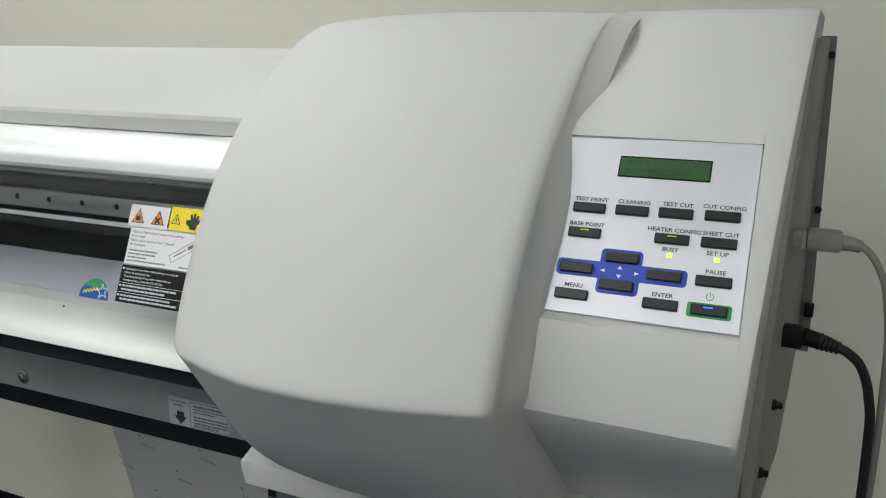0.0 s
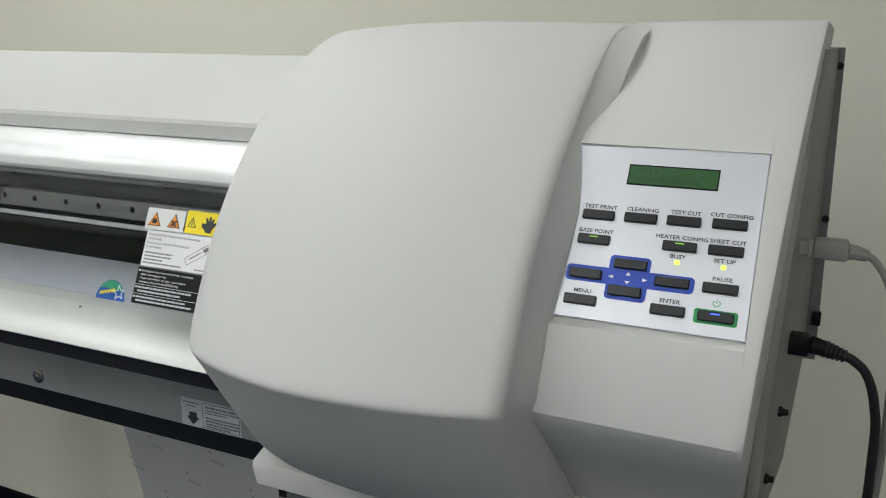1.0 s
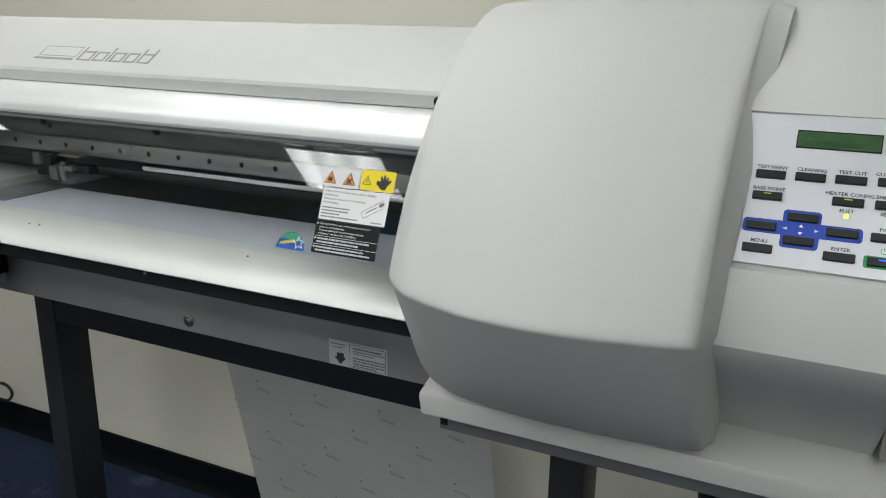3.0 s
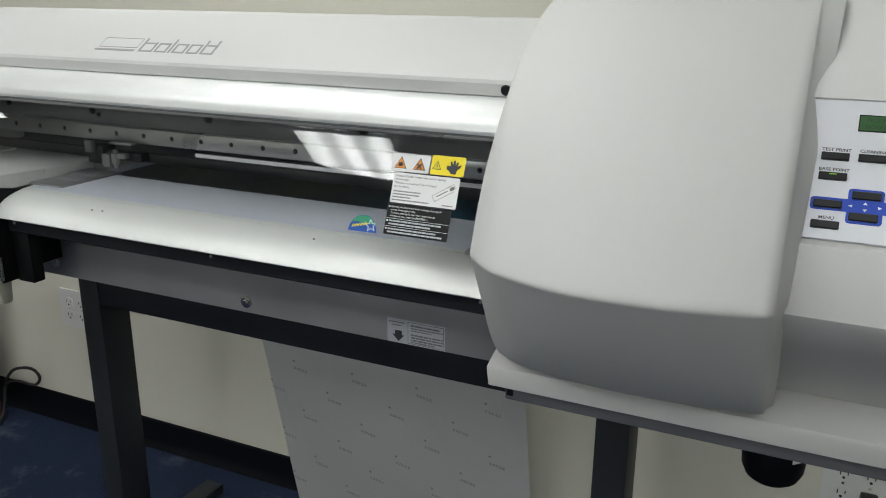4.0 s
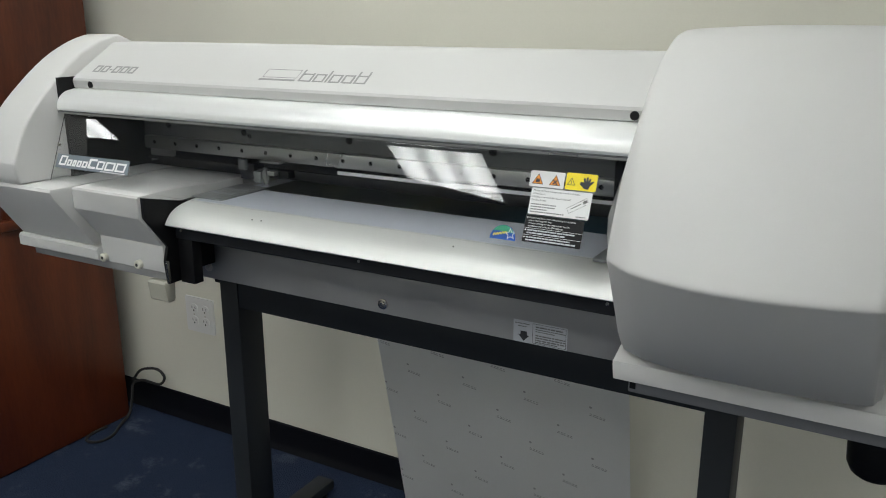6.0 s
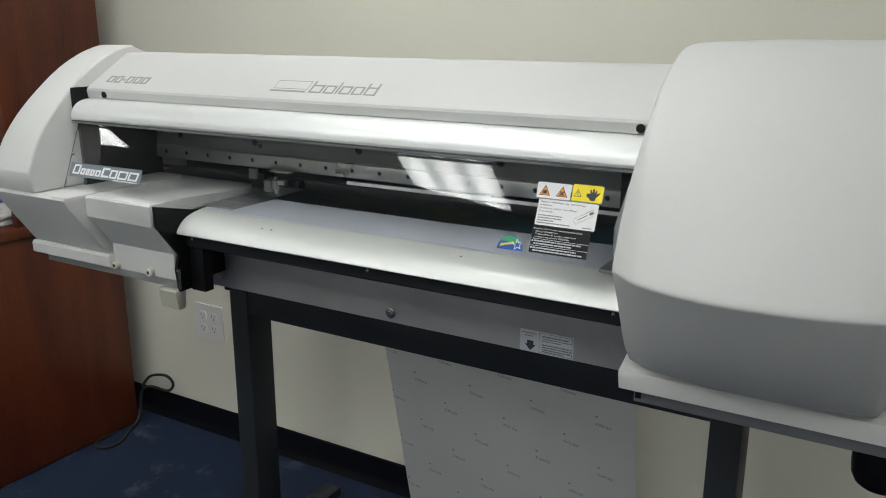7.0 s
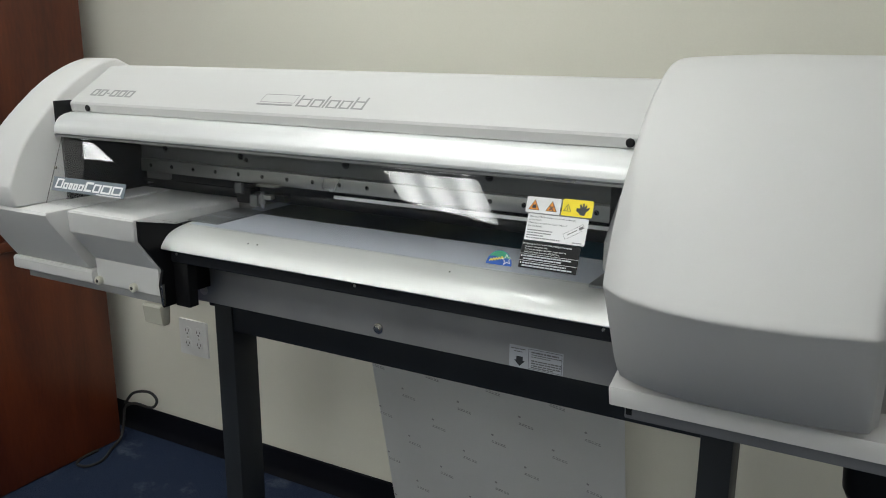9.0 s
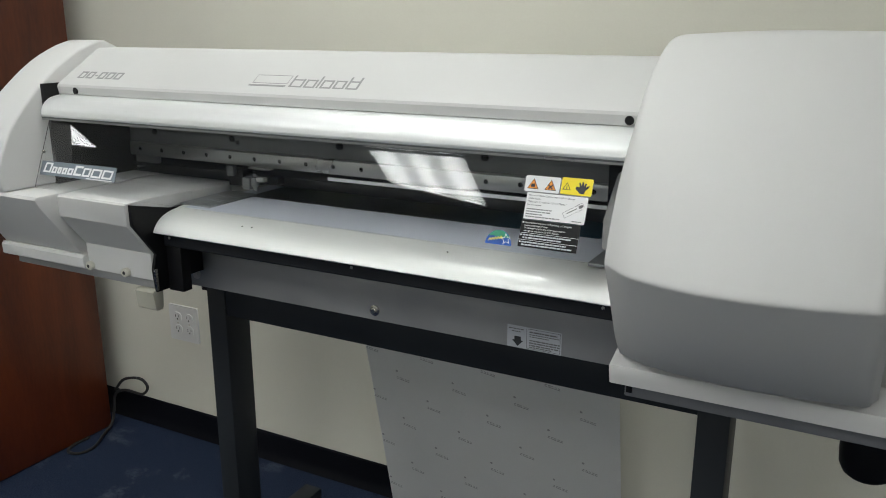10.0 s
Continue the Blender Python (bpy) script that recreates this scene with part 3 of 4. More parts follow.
# side plate, rear flange, bolts and connectors at the outer side
bm = bmesh.new()
prism(bm, [(0.50, 0.845), (0.515, 0.97), (0.565, 1.11), (0.645, 1.226), (0.745, 1.228), (0.745, 0.93), (0.66, 0.845)], 0.012, 0.03, 0.0008)
for v in bm.verts:
    if v.co.x > 0.02:
        v.co.x += 0.09 * (v.co.y - 0.60) + 0.15 * (1.226 - v.co.z) * max(0.0, v.co.y - 0.60) * 0.26
part("side_plate", bm, M["side_grey_shaded"], printer, "grey painted metal side plate, its colour darkened for shade")
bm = bmesh.new()
prism(bm, [(0.7455, 0.92), (0.7455, 1.229), (0.753, 1.229), (0.753, 0.92)], 0.014, 0.0480, 0.0008)
for v in bm.verts:
    if v.co.x > 0.03:
        v.co.x += 0.024 * (1.229 - v.co.z)
part("rear_flange", bm, M["inner"], printer, "narrow dark metal rear flange")
for x, z in ((0.0450, 1.212), (0.0490, 1.066)):
    b = bmesh.new()
    bolt(b, (x, 0.7455, z), (0, -1, 0), 0.0034, 0.005)
    part("bolt", b, M["black"], printer)
for x, y, z in ((0.026, 0.575, 0.928), (0.021, 0.53, 0.887)):
    b = bmesh.new()
    bolt(b, (x - 0.006, y, z), (1, 0, 0), 0.0046, 0.012)
    bolt(b, (x + 0.005, y, z), (1, 0, 0), 0.0028, 0.005)
    part("thumb_screw", b, M["black"], printer)
part("cable_clip", boxed(0.0475, 0.056, 0.738, 0.7455, 0.958, 0.972, 0.001), M["black"], printer)
bm = bmesh.new()
box(bm, 0.012, 0.0235, 0.586, 0.612, 0.962, 1.0, 0.001)
part("power_inlet", bm, M["black"], printer)
bm = bmesh.new()
box(bm, 0.014, 0.026, 0.588, 0.606, 1.058, 1.076, 0.001)
part("data_port", bm, M["steel"], printer)

# base under hood and housing
bm = bmesh.new()
prism(bm, [(0.484, 0.789), (0.4775, 0.812), (0.479, 0.817), (0.53, 0.8355), (0.80, 0.8355), (0.80, 0.789)], -0.449, 0.022, 0.002)
part("base_cover", bm, M["casing"], printer, "white plastic lower cover")
part("base_trim", boxed(-0.43, 0.018, 0.494, 0.80, 0.769, 0.788, 0.002), M["trim_grey"], printer)
part("trim_slot", boxed(-0.4275, -0.4195, 0.4925, 0.4955, 0.7755, 0.7875), M["black"], printer)

# rear body, open as a slot where the media passes through
part("chassis", boxed(-1.70, 0.012, 0.715, 0.805, 0.762, 0.9330, 0.002), M["cover"], printer)
part("upper_chassis", boxed(-1.70, 0.012, 0.717, 0.805, 0.992, 1.190, 0.002), M["cover"], printer)
# dark sheet across the slot, added in place of the shade inside
part("slot_rear", boxed(-1.70, 0.012, 0.786, 0.803, 0.9335, 0.9915), M["darkgrey"], printer)

# top cover with its sloping front
COVER = basis((0, 0.54, 1.1480), (1, 0, 0), (0, 0.850, 0.526))
bm = bmesh.new()
prism(bm, [(0.545, 1.128), (0.540, 1.129), (0.5375, 1.143), (0.5395, 1.1475), (0.640, 1.2105), (0.647, 1.2130), (0.70, 1.2130), (0.805, 1.207), (0.805, 1.196), (0.65, 1.20), (0.56, 1.14)], -1.578, -0.425, 0.0008, 1)
cover = part("top_cover", bm, M["cover"], printer, "long white painted top cover with grey brand marks")
# brand mark: slanted outline and plain slanted bars
SL = -0.06


def slant(bm, x0, x1, v0, v1, z=0.0005):
    poly(bm, [(x + 0.006 + SL * (v - 0.03), v - 0.008) for x, v in ((x0, v0), (x1, v0), (x1, v1), (x0, v1))], 0.0001, z, COVER)


b = bmesh.new()
slant(b, -1.122, -1.045, 0.0285, 0.0325)
slant(b, -1.118, -1.044, 0.0365, 0.0372)
slant(b, -1.118, -1.044, 0.0585, 0.0592)
slant(b, -1.118, -1.1172, 0.0365, 0.0592)
slant(b, -1.0448, -1.044, 0.0365, 0.0592)
x = -1.038
for w, h in ((0.026, 0.0605), (0.022, 0.0505), (0.0035, 0.0605), (0.022, 0.0505), (0.021, 0.0505), (0.023, 0.0605)):
    if w > 0.01:
        slant(b, x, x + 0.0036, 0.0290, h)
        slant(b, x + w - 0.0036, x + w, 0.0290, h if h < 0.06 or x > -0.95 else 0.052)
        slant(b, x + 0.0036, x + w - 0.0036, 0.0290, 0.0318)
        slant(b, x + 0.0036, x + w - 0.0036, 0.0475, 0.0503)
    else:
        slant(b, x, x + w, 0.0290, h)
    x += w + 0.0035
part("brand_mark", b, M["mark_grey"], cover, "grey printed brand mark")
b = bmesh.new()
x = -1.548
for w in (0.018, 0.018, 0.007, 0.018, 0.018, 0.018):
    if w < 0.01:
        slant(b, x, x + w, 0.0365, 0.0400)
    else:
        slant(b, x, x + w, 0.0290, 0.0325)
        slant(b, x, x + w, 0.0465, 0.0500)
        slant(b, x + w - 0.0045, x + w, 0.0325, 0.0465)
        slant(b, x, x + 0.0045, 0.0325, 0.0465)
    x += w + 0.0035
part("model_mark", b, M["mark_grey"], cover, "grey printed model mark")
for x in (-0.457, -1.525):
    b = bmesh.new()
    bolt(b, (x, 0.5395, 1.1365), (0, -1, 0), 0.0062, 0.004, 16)
    part("cover_screw", b, M["black"], cover)

# silver handle bar of the front cover
bm = bmesh.new()
outer = soften([(0.552, 1.128), (0.530, 1.1275), (0.508, 1.121), (0.496, 1.106), (0.494, 1.0935)], 2)
prism(bm, outer + [(0.4955, 1.0895), (0.500, 1.0905), (0.5005, 1.0885), (0.507, 1.0885), (0.507, 1.100), (0.516, 1.113), (0.532, 1.119), (0.552, 1.120)], -1.574, -0.42, 0.001)
part("handle_seal", boxed(-1.5815, -1.5755, 0.505, 0.70, 1.085, 1.150), M["black"], printer)
bar = part("handle_bar", bm, M["silver"], printer, "bright silver aluminium handle bar of the front cover")
part("seam", boxed(-1.573, -0.425, 0.4946, 0.4962, 1.0868, 1.0884), M["trim_grey"], bar)
part("lower_lip", boxed(-1.573, -0.425, 0.4948, 0.4985, 1.0838, 1.0866), M["rail"], bar)

# clear front cover and its stickers
SHEET = basis((0, 0.486, 1.02), (1, 0, 0), (0, 0.375, 0.927))
bm = bmesh.new()
for i in range(48):
    # strips along the sheet, so that it can bend
    for v, w in ((-0.066, 0.0), (0.0765, 0.0), (0.0765, -0.003), (-0.066, -0.003)):
        bm.verts.new(SHEET @ Vector((-1.576 + 1.152 * i / 47, v, w)))
bm.verts.ensure_lookup_table()
for i in range(47):
    for k in range(4):
        bm.faces.new([bm.verts[j] for j in (4 * i + k, 4 * i + (k + 1) % 4, 4 * i + 4 + (k + 1) % 4, 4 * i + 4 + k)])
bm.faces.new(bm.verts[:4])
bm.faces.new(bm.verts[-4:])
clear = part("clear_cover", bm, M["clear"], printer, "clear acrylic front cover")
clear.visible_shadow = False


def sticker(name, pts, mat, label, z=0.0004):
    b = bmesh.new()
    poly(b, pts, 0.0001, z, SHEET)
    return part(name, b, mat, clear, label)


def bars(name, parent, m, rows, mat, z0=0.0004, z1=0.0007):
    """Rows of unreadable writing as plain bars: (x0, x1, v, height), broken into short lengths."""
    b = bmesh.new()
    rnd = random.Random(7)
    for x0, x1, v, h in rows:
        x = x0
        while x < x1:
            w = min(rnd.uniform(0.6, 2.6) * h * 1.6, x1 - x)
            box(b, x, x + w, v - h / 2, v + h / 2, z0, z1, m=m)
            x += w + h * 0.45
    return part(name, b, mat, parent)


s1 = sticker("warning_sticker", round_rect(-0.584, -0.5345, 0.0205, 0.0425, 0.0015), M["label_white"], "white warning sticker with two orange triangles")
for cx in (-0.572, -0.547):
    for r, mat, z in ((0.0085, "ink", 0.0007), (0.0072, "orange", 0.0010)):
        b = bmesh.new()
        poly(b, [(cx + r * 1.12 * math.cos(a), 0.0290 + r * 1.15 * math.sin(a)) for a in (radians(90), radians(210), radians(330))], 0.0004, z, SHEET)
        part("triangle", b, M[mat], s1)
b = bmesh.new()
poly(b, [(-0.5745, 0.0265), (-0.5695, 0.0265), (-0.569, 0.0295), (-0.571, 0.0325), (-0.572, 0.0300), (-0.5735, 0.0320), (-0.5748, 0.0290)], 0.0010, 0.0013, SHEET)
for a in (45, -45):
    box(b, -0.0042, 0.0042, -0.0009, 0.0009, 0.0010, 0.0013, m=SHEET @ pose(-0.547, 0.0285, 0, 0, 0, a))
part("symbol", b, M["ink"], s1)
s2 = sticker("pinch_sticker", round_rect(-0.5325, -0.4895, 0.0208, 0.0440, 0.0015), M["yellow"], "yellow warning sticker with black symbols")
b = bmesh.new()
tri = lambda r: [(-0.5245 + r * 1.05 * math.cos(a), 0.0305 + r * 1.1 * math.sin(a)) for a in (radians(90), radians(210), radians(330))]
t0, t1 = tri(0.0062), tri(0.0050)
for i in range(3):
    poly(b, [t0[i], t0[(i + 1) % 3], t1[(i + 1) % 3], t1[i]], 0.0004, 0.0007, SHEET)
box(b, -0.5249, -0.5241, 0.0285, 0.0330, 0.0004, 0.0007, m=SHEET)
poly(b, [(-0.5085, 0.0265), (-0.5060, 0.0235), (-0.5000, 0.0230), (-0.4985, 0.0280), (-0.4950, 0.0315), (-0.4935, 0.0345), (-0.4965, 0.0340), (-0.4985, 0.0325), (-0.4980, 0.0375), (-0.5000, 0.0375), (-0.5012, 0.0338), (-0.5022, 0.0395), (-0.5042, 0.0393), (-0.5045, 0.0340), (-0.5065, 0.0385), (-0.5083, 0.0375), (-0.5070, 0.0325), (-0.5120, 0.0325), (-0.5120, 0.0285)], 0.0004, 0.0007, SHEET)
part("symbol", b, M["ink"], s2)
s3 = sticker("notice_sticker", round_rect(-0.5785, -0.4925, -0.0175, 0.0190, 0.0015), M["label_white"], "white notice sticker with small dark writing")
for i, line in enumerate(("Misuse of Media Clamps may result in damage", "of the heads.", "Make sure to read the \"User's Manual\"", "for the details.")):
    lettering("lettering", line, SHEET, -0.5755, 0.0152 - i * 0.0043, 0.0036, M["ink"], s3, "LEFT", 0.98, 0.0008)
bars("writing", s3, SHEET, [(-0.5755, -0.540, -0.0035, 0.0016), (-0.5755, -0.541, -0.0070, 0.0016), (-0.5755, -0.552, -0.0105, 0.0016), (-0.5755, -0.527, -0.0140, 0.0016), (-0.510, -0.497, -0.0145, 0.0013)], M["mark_grey"])
b = bmesh.new()
mm = SHEET @ pose(-0.511, 0.0, 0, 0, 0, 32)
for q in ((-0.014, 0.012, -0.0045, -0.0042), (-0.014, 0.012, 0.0032, 0.0035), (-0.014, -0.0137, -0.0045, 0.0035), (0.0117, 0.012, -0.0045, 0.0035), (-0.009, 0.006, -0.0006, 0.0004), (0.006, 0.016, 0.0035, 0.0038), (0.0157, 0.016, -0.003, 0.0038), (0.009, 0.015, -0.002, 0.0015)):
    box(b, q[0], q[1], q[2], q[3], 0.0004, 0.0007, m=mm)
part("drawing", b, M["grey_ink"], s3)
s4 = sticker("caution_sticker", round_rect(-0.5795, -0.4965, -0.0562, -0.0190, 0.0012), M["black"], "black caution sticker with small white writing")
for i, line in enumerate(("Opening the front cover while printing is in progress", "causes an emergency stop.", "To pause printing for any other reason than an", "emergency stop, press the [PAUSE] key.")):
    lettering("lettering", line, SHEET, -0.5745, -0.0225 - i * 0.0037, 0.0033, M["white_ink"], s4, "LEFT", 0.94, 0.0008)
bars("writing", s4, SHEET, [(-0.5745, -0.506, -0.0395, 0.0020), (-0.5745, -0.520, -0.0432, 0.0020), (-0.5745, -0.512, -0.0492, 0.0019), (-0.5745, -0.503, -0.0528, 0.0019)], M["label_grey"])
b = bmesh.new()
for v in (-0.0225, -0.0395, -0.0492):
    poly(b, disc(-0.577, v, 0.0011, 8), 0.0004, 0.0008, SHEET)
for v in (-0.0367, -0.0462):
    box(b, -0.5795, -0.4965, v - 0.0002, v + 0.0002, 0.0004, 0.0007, m=SHEET)
part("rule", b, M["white_ink"], s4)
# half-round efficiency sticker as plain shapes
half = [(-0.6085 + 0.0195 * math.cos(radians(a)), -0.0575 + 0.0205 * math.sin(radians(a))) for a in range(0, 181, 10)]
s5 = sticker("efficiency_sticker", half, M["star_blue"], "half-round green and blue sticker with a yellow mark")
b = bmesh.new()
poly(b, [(-0.6085 + 0.0190 * math.cos(radians(a)), -0.0575 + 0.0200 * math.sin(radians(a))) for a in range(30, 156, 9)] + [(-0.618, -0.0455), (-0.605, -0.0470)], 0.0004, 0.0007, SHEET)
part("band", b, M["star_green"], s5)
star = [(-0.5975 + (r if k % 2 == 0 else 0.45 * r) * math.cos(radians(100 + 36 * k)), -0.0490 + (r if k % 2 == 0 else 0.45 * r) * math.sin(radians(100 + 36 * k))) for r in (0.0085, 0.0064) for k in range(10)]
b = bmesh.new()
for k in range(10):
    poly(b, [star[k], star[(k + 1) % 10], star[10 + (k + 1) % 10], star[10 + k]], 0.0007, 0.0010, SHEET)
part("star", b, M["white_ink"], s5, "white star outline")
b = bmesh.new()
for k in range(5):
    # a plain slanted scrawl under the star
    x = -0.6235 + 0.0040 * k
    v = -0.0535 + 0.0010 * k
    poly(b, [(x, v), (x + 0.0012, v), (x + 0.0030, v + 0.0042), (x + 0.0018, v + 0.0042)], 0.0007, 0.0010, SHEET)
    poly(b, [(x + 0.0018, v + 0.0034), (x + 0.0045, v + 0.0005), (x + 0.0052, v + 0.0012), (x + 0.0026, v + 0.0042)], 0.00072, 0.00102, SHEET)
part("mark", b, M["yellow"], s5)
# badge plate with plain white bars
s6 = sticker("badge", [(-1.568, -0.040), (-1.366, -0.0385), (-1.366, -0.0115), (-1.568, -0.0130)], M["badge"], "blue-grey badge plate with white block marks", 0.0012)
x = -1.560
for i, (w, h) in enumerate(((0.020, 0.019), (0.013, 0.0125), (0.010, 0.0125), (0.012, 0.0125), (0.014, 0.0125), (0.021, 0.019), (0.020, 0.0165), (0.026, 0.0165), (0.026, 0.0165))):
    v0 = -0.0345
    outline = [(0, 0), (w, 0), (w, h), (0, h)]
    inner = [(0.0042, 0.0034), (w - 0.0042, 0.0034), (w - 0.0042, h - 0.0034), (0.0042, h - 0.0034)]
    if i == 5:
        ring = [(w, 0), (0, 0), (0, h), (w, h), (w, h - 0.0042), (0.0055, h - 0.0042), (0.0055, 0.0042), (w, 0.0042)]
    else:
        # an outline with its hollow, joined by a hairline
        ring = outline + [(0, 0.0001)] + [inner[k] for k in (0, 3, 2, 1)] + [(0.0042, 0.0033), (0, 0.00005)]
    b = bmesh.new()
    poly(b, [(x + p + 0.25 * q, v0 + q) for p, q in ring], 0.0012, 0.0015, SHEET)
    part("block_mark", b, M["white_ink"], s6)
    x += w + 0.0028
bars("writing", s6, SHEET, [(-1.440, -1.372, -0.0375, 0.0020)], M["white_ink"], 0.0012, 0.0014)
for x in (-1.570, -0.44):
    b = bmesh.new()
    bolt(b, SHEET @ Vector((x, 0.004, 0)), SHEET.to_3x3() @ Vector((0, 0, 1)), 0.003, 0.004)
    part("pin", b, M["steel"], clear)

# the acrylic sheet is slightly warped: its foot stands out a little towards the hood
into = SHEET.inverted()
for ob in [clear] + list(clear.children_recursive):
    for v in ob.data.vertices:
        p = into @ v.co
        k = min(1.0, max(0.0, (p.x + 0.86) / 0.28))
        p.z += (-0.0076 + 0.0230 * k) * (0.0765 - p.y)
        v.co = SHEET @ p

# apron, platen and the parts behind the clear cover
bm = bmesh.new()
apron = soften([(0.60, 0.9345), (0.56, 0.9345), (0.525, 0.931), (0.500, 0.922), (0.486, 0.908), (0.4815, 0.899)], 2)
prism(bm, apron + [(0.485, 0.8965), (0.505, 0.912), (0.56, 0.925), (0.60, 0.925)], -1.292, -0.40, 0.0008, 1)
part("apron", bm, M["apron"], printer, "curved bright metal front apron")
for x, y, z in ((-0.715, 0.518, 0.9292), (-1.105, 0.508, 0.9258), (-1.085, 0.509, 0.9262)):
    b = bmesh.new()
    bolt(b, (x, y, z - 0.0005), (0, -0.4, 1), 0.0014, 0.0012, 8)
    part("apron_pin", b, M["inner"], printer)
bm = bmesh.new()
prism(bm, [(0.486, 0.8965), (0.503, 0.8965), (0.520, 0.876), (0.598, 0.873), (0.598, 0.869), (0.506, 0.869), (0.503, 0.872), (0.503, 0.892)], -1.29, -0.40)
skirt = part("lower_flange", bm, M["darkgrey"], printer)
for x in (-1.275, -0.879, -0.468):
    b = bmesh.new()
    bolt(b, (x, 0.5035, 0.886), (0, -1, 0), 0.0026, 0.002, 10)
    part("screw", b, M["steel"], skirt)
beam = part("front_beam", boxed(-1.36, -0.40, 0.600, 0.70, 0.7620, 0.868, 0.001), M["beam"], printer, "grey satin metal front beam")
for x, z in ((-0.90, 0.780), (-1.313, 0.786)):
    b = bmesh.new()
    bolt(b, (x, 0.6, z), (0, -1, 0), 0.0095, 0.003, 18)
    bolt(b, (x, 0.597, z), (0, -1, 0), 0.0055, 0.003, 6)
    part("beam_bolt", b, M["steel"], beam)
FACE = basis((0, 0.5995, 0), (1, 0, 0), (0, 0, 1))
b = bmesh.new()
poly(b, round_rect(-0.650, -0.559, 0.7630, 0.7995, 0.001), 0.0, 0.0004, FACE)
lab = part("notice_label", b, M["label_grey"], beam, "grey notice label with a black arrow")
b = bmesh.new()
poly(b, [(-0.6375, 0.782), (-0.6265, 0.782), (-0.6265, 0.7755), (-0.6225, 0.7755), (-0.632, 0.7655), (-0.6415, 0.7755), (-0.6375, 0.7755)], 0.0004, 0.0007, FACE)
part("arrow", b, M["ink"], lab)
bars("writing", lab, FACE, [(-0.647, -0.622, 0.7945, 0.0016), (-0.642, -0.627, 0.7900, 0.0016), (-0.612, -0.566, 0.7925, 0.0024), (-0.612, -0.562, 0.7885, 0.0015), (-0.612, -0.580, 0.7850, 0.0015), (-0.612, -0.562, 0.7785, 0.0022), (-0.612, -0.562, 0.7745, 0.0022), (-0.612, -0.562, 0.7705, 0.0022), (-0.612, -0.575, 0.7672, 0.0018)], M["grey_ink"])
b = bmesh.new()
for q in ((-0.617, -0.6165, 0.7645, 0.7975), (-0.5615, -0.561, 0.7645, 0.7975), (-0.617, -0.561, 0.7645, 0.765), (-0.617, -0.561, 0.797, 0.7975)):
    box(b, *q, 0.0004, 0.0006, m=FACE)
part("rule", b, M["ink"], lab)

part("platen", boxed(-1.30, -0.40, 0.600, 0.714, 0.905, 0.9335), M["platen"], printer)
part("back_plate", boxed(-1.575, -0.30, 0.700, 0.716, 0.990, 1.19), M["inner"], printer)
part("roof_plate", boxed(-1.575, -0.30, 0.56, 0.70, 1.122, 1.128), M["inner"], printer)
bm = boxed(-1.56, -0.30, 0.684, 0.6995, 0.993, 1.019, 0.001)
rail = part("guide_rail", bm, M["rail"], printer, "steel guide rail with screw holes")
x = -1.53
while x < -0.42:
    b = bmesh.new()
    bolt(b, (x, 0.6842, 1.007), (0, -1, 0), 0.0042, 0.0006, 12)
    part("rail_hole", b, M["black"], rail)
    x += 0.0615
for x, z, r in ((-1.033, 1.043, 0.0075), (-1.290, 1.040, 0.0065), (-1.276, 1.034, 0.0045), (-0.74, 1.045, 0.0075), (-1.50, 1.042, 0.006)):
    b = bmesh.new()
    bolt(b, (x, 0.7, z), (0, -1, 0), r, 0.002, 14)
    part("plate_hole", b, M["black"], printer)
part("encoder_strip", boxed(-1.045, -0.42, 0.676, 0.678, 0.9825, 0.9885), M["white_ink"], printer, "thin pale encoder strip")
part("carriage_belt", boxed(-1.55, -0.42, 0.680, 0.684, 0.972, 0.979), M["rubber"], printer)
part("end_wall", boxed(-1.585, -1.574, 0.515, 0.71, 0.93, 1.125), M["black"], printer)
part("inner_end_wall", boxed(-0.33, -0.32, 0.47, 0.71, 0.88, 1.125), M["black"], printer)
# small cutting carriage parked over the platen
cut = part("cutting_carriage", boxed(-1.264, -1.228, 0.655, 0.684, 0.958, 0.990, 0.002), M["black"], printer, "small dark cutting carriage with a steel blade holder")
part("holder", boxed(-1.260, -1.243, 0.646, 0.655, 0.978, 0.998, 0.001), M["inner"], cut)
part("cover_plate", boxed(-1.226, -1.176, 0.668, 0.684, 0.9905, 0.9945, 0.0008), M["rail"], cut)
part("clamp_body", boxed(-1.222, -1.204, 0.645, 0.668, 0.956, 0.978, 0.0015), M["inner"], cut)
part("arm", boxed(-1.227, -1.150, 0.662, 0.682, 0.966, 0.980, 0.001), M["black"], cut)
b = bmesh.new()
tube(b, [(-1.196, 0.652, z) for z in (0.954, 0.962, 0.963, 0.980, 0.981, 0.986)], [0.004, 0.005, 0.0075, 0.0075, 0.005, 0.004], 14)
part("blade_holder", b, M["inner"], cut)
part("clamp_lever", boxed(-1.190, -1.172, 0.648, 0.660, 0.972, 0.980, 0.001), M["rail"], cut)
# printing carriage, near the end of its way
bm = bmesh.new()
prism(bm, [(0.537, 0.9585), (0.535, 0.962), (0.535, 0.998), (0.537, 1.002), (0.593, 1.053), (0.600, 1.056), (0.683, 1.060), (0.683, 0.9585)], -0.560, -0.452, 0.003)
car = part("print_carriage", bm, M["carriage"], printer, "grey plastic print carriage with a sloping front")
part("carriage_back", boxed(-0.575, -0.43, 0.640, 0.682, 0.975, 1.085, 0.003), M["black"], car)
b = bmesh.new()
for x in (-0.537, -0.472):
    bolt(b, (x, 0.5355, 0.967), (0, -1, 0), 0.004, 0.002)
part("rivet", b, M["steel"], car)
car.location.x = 0.075
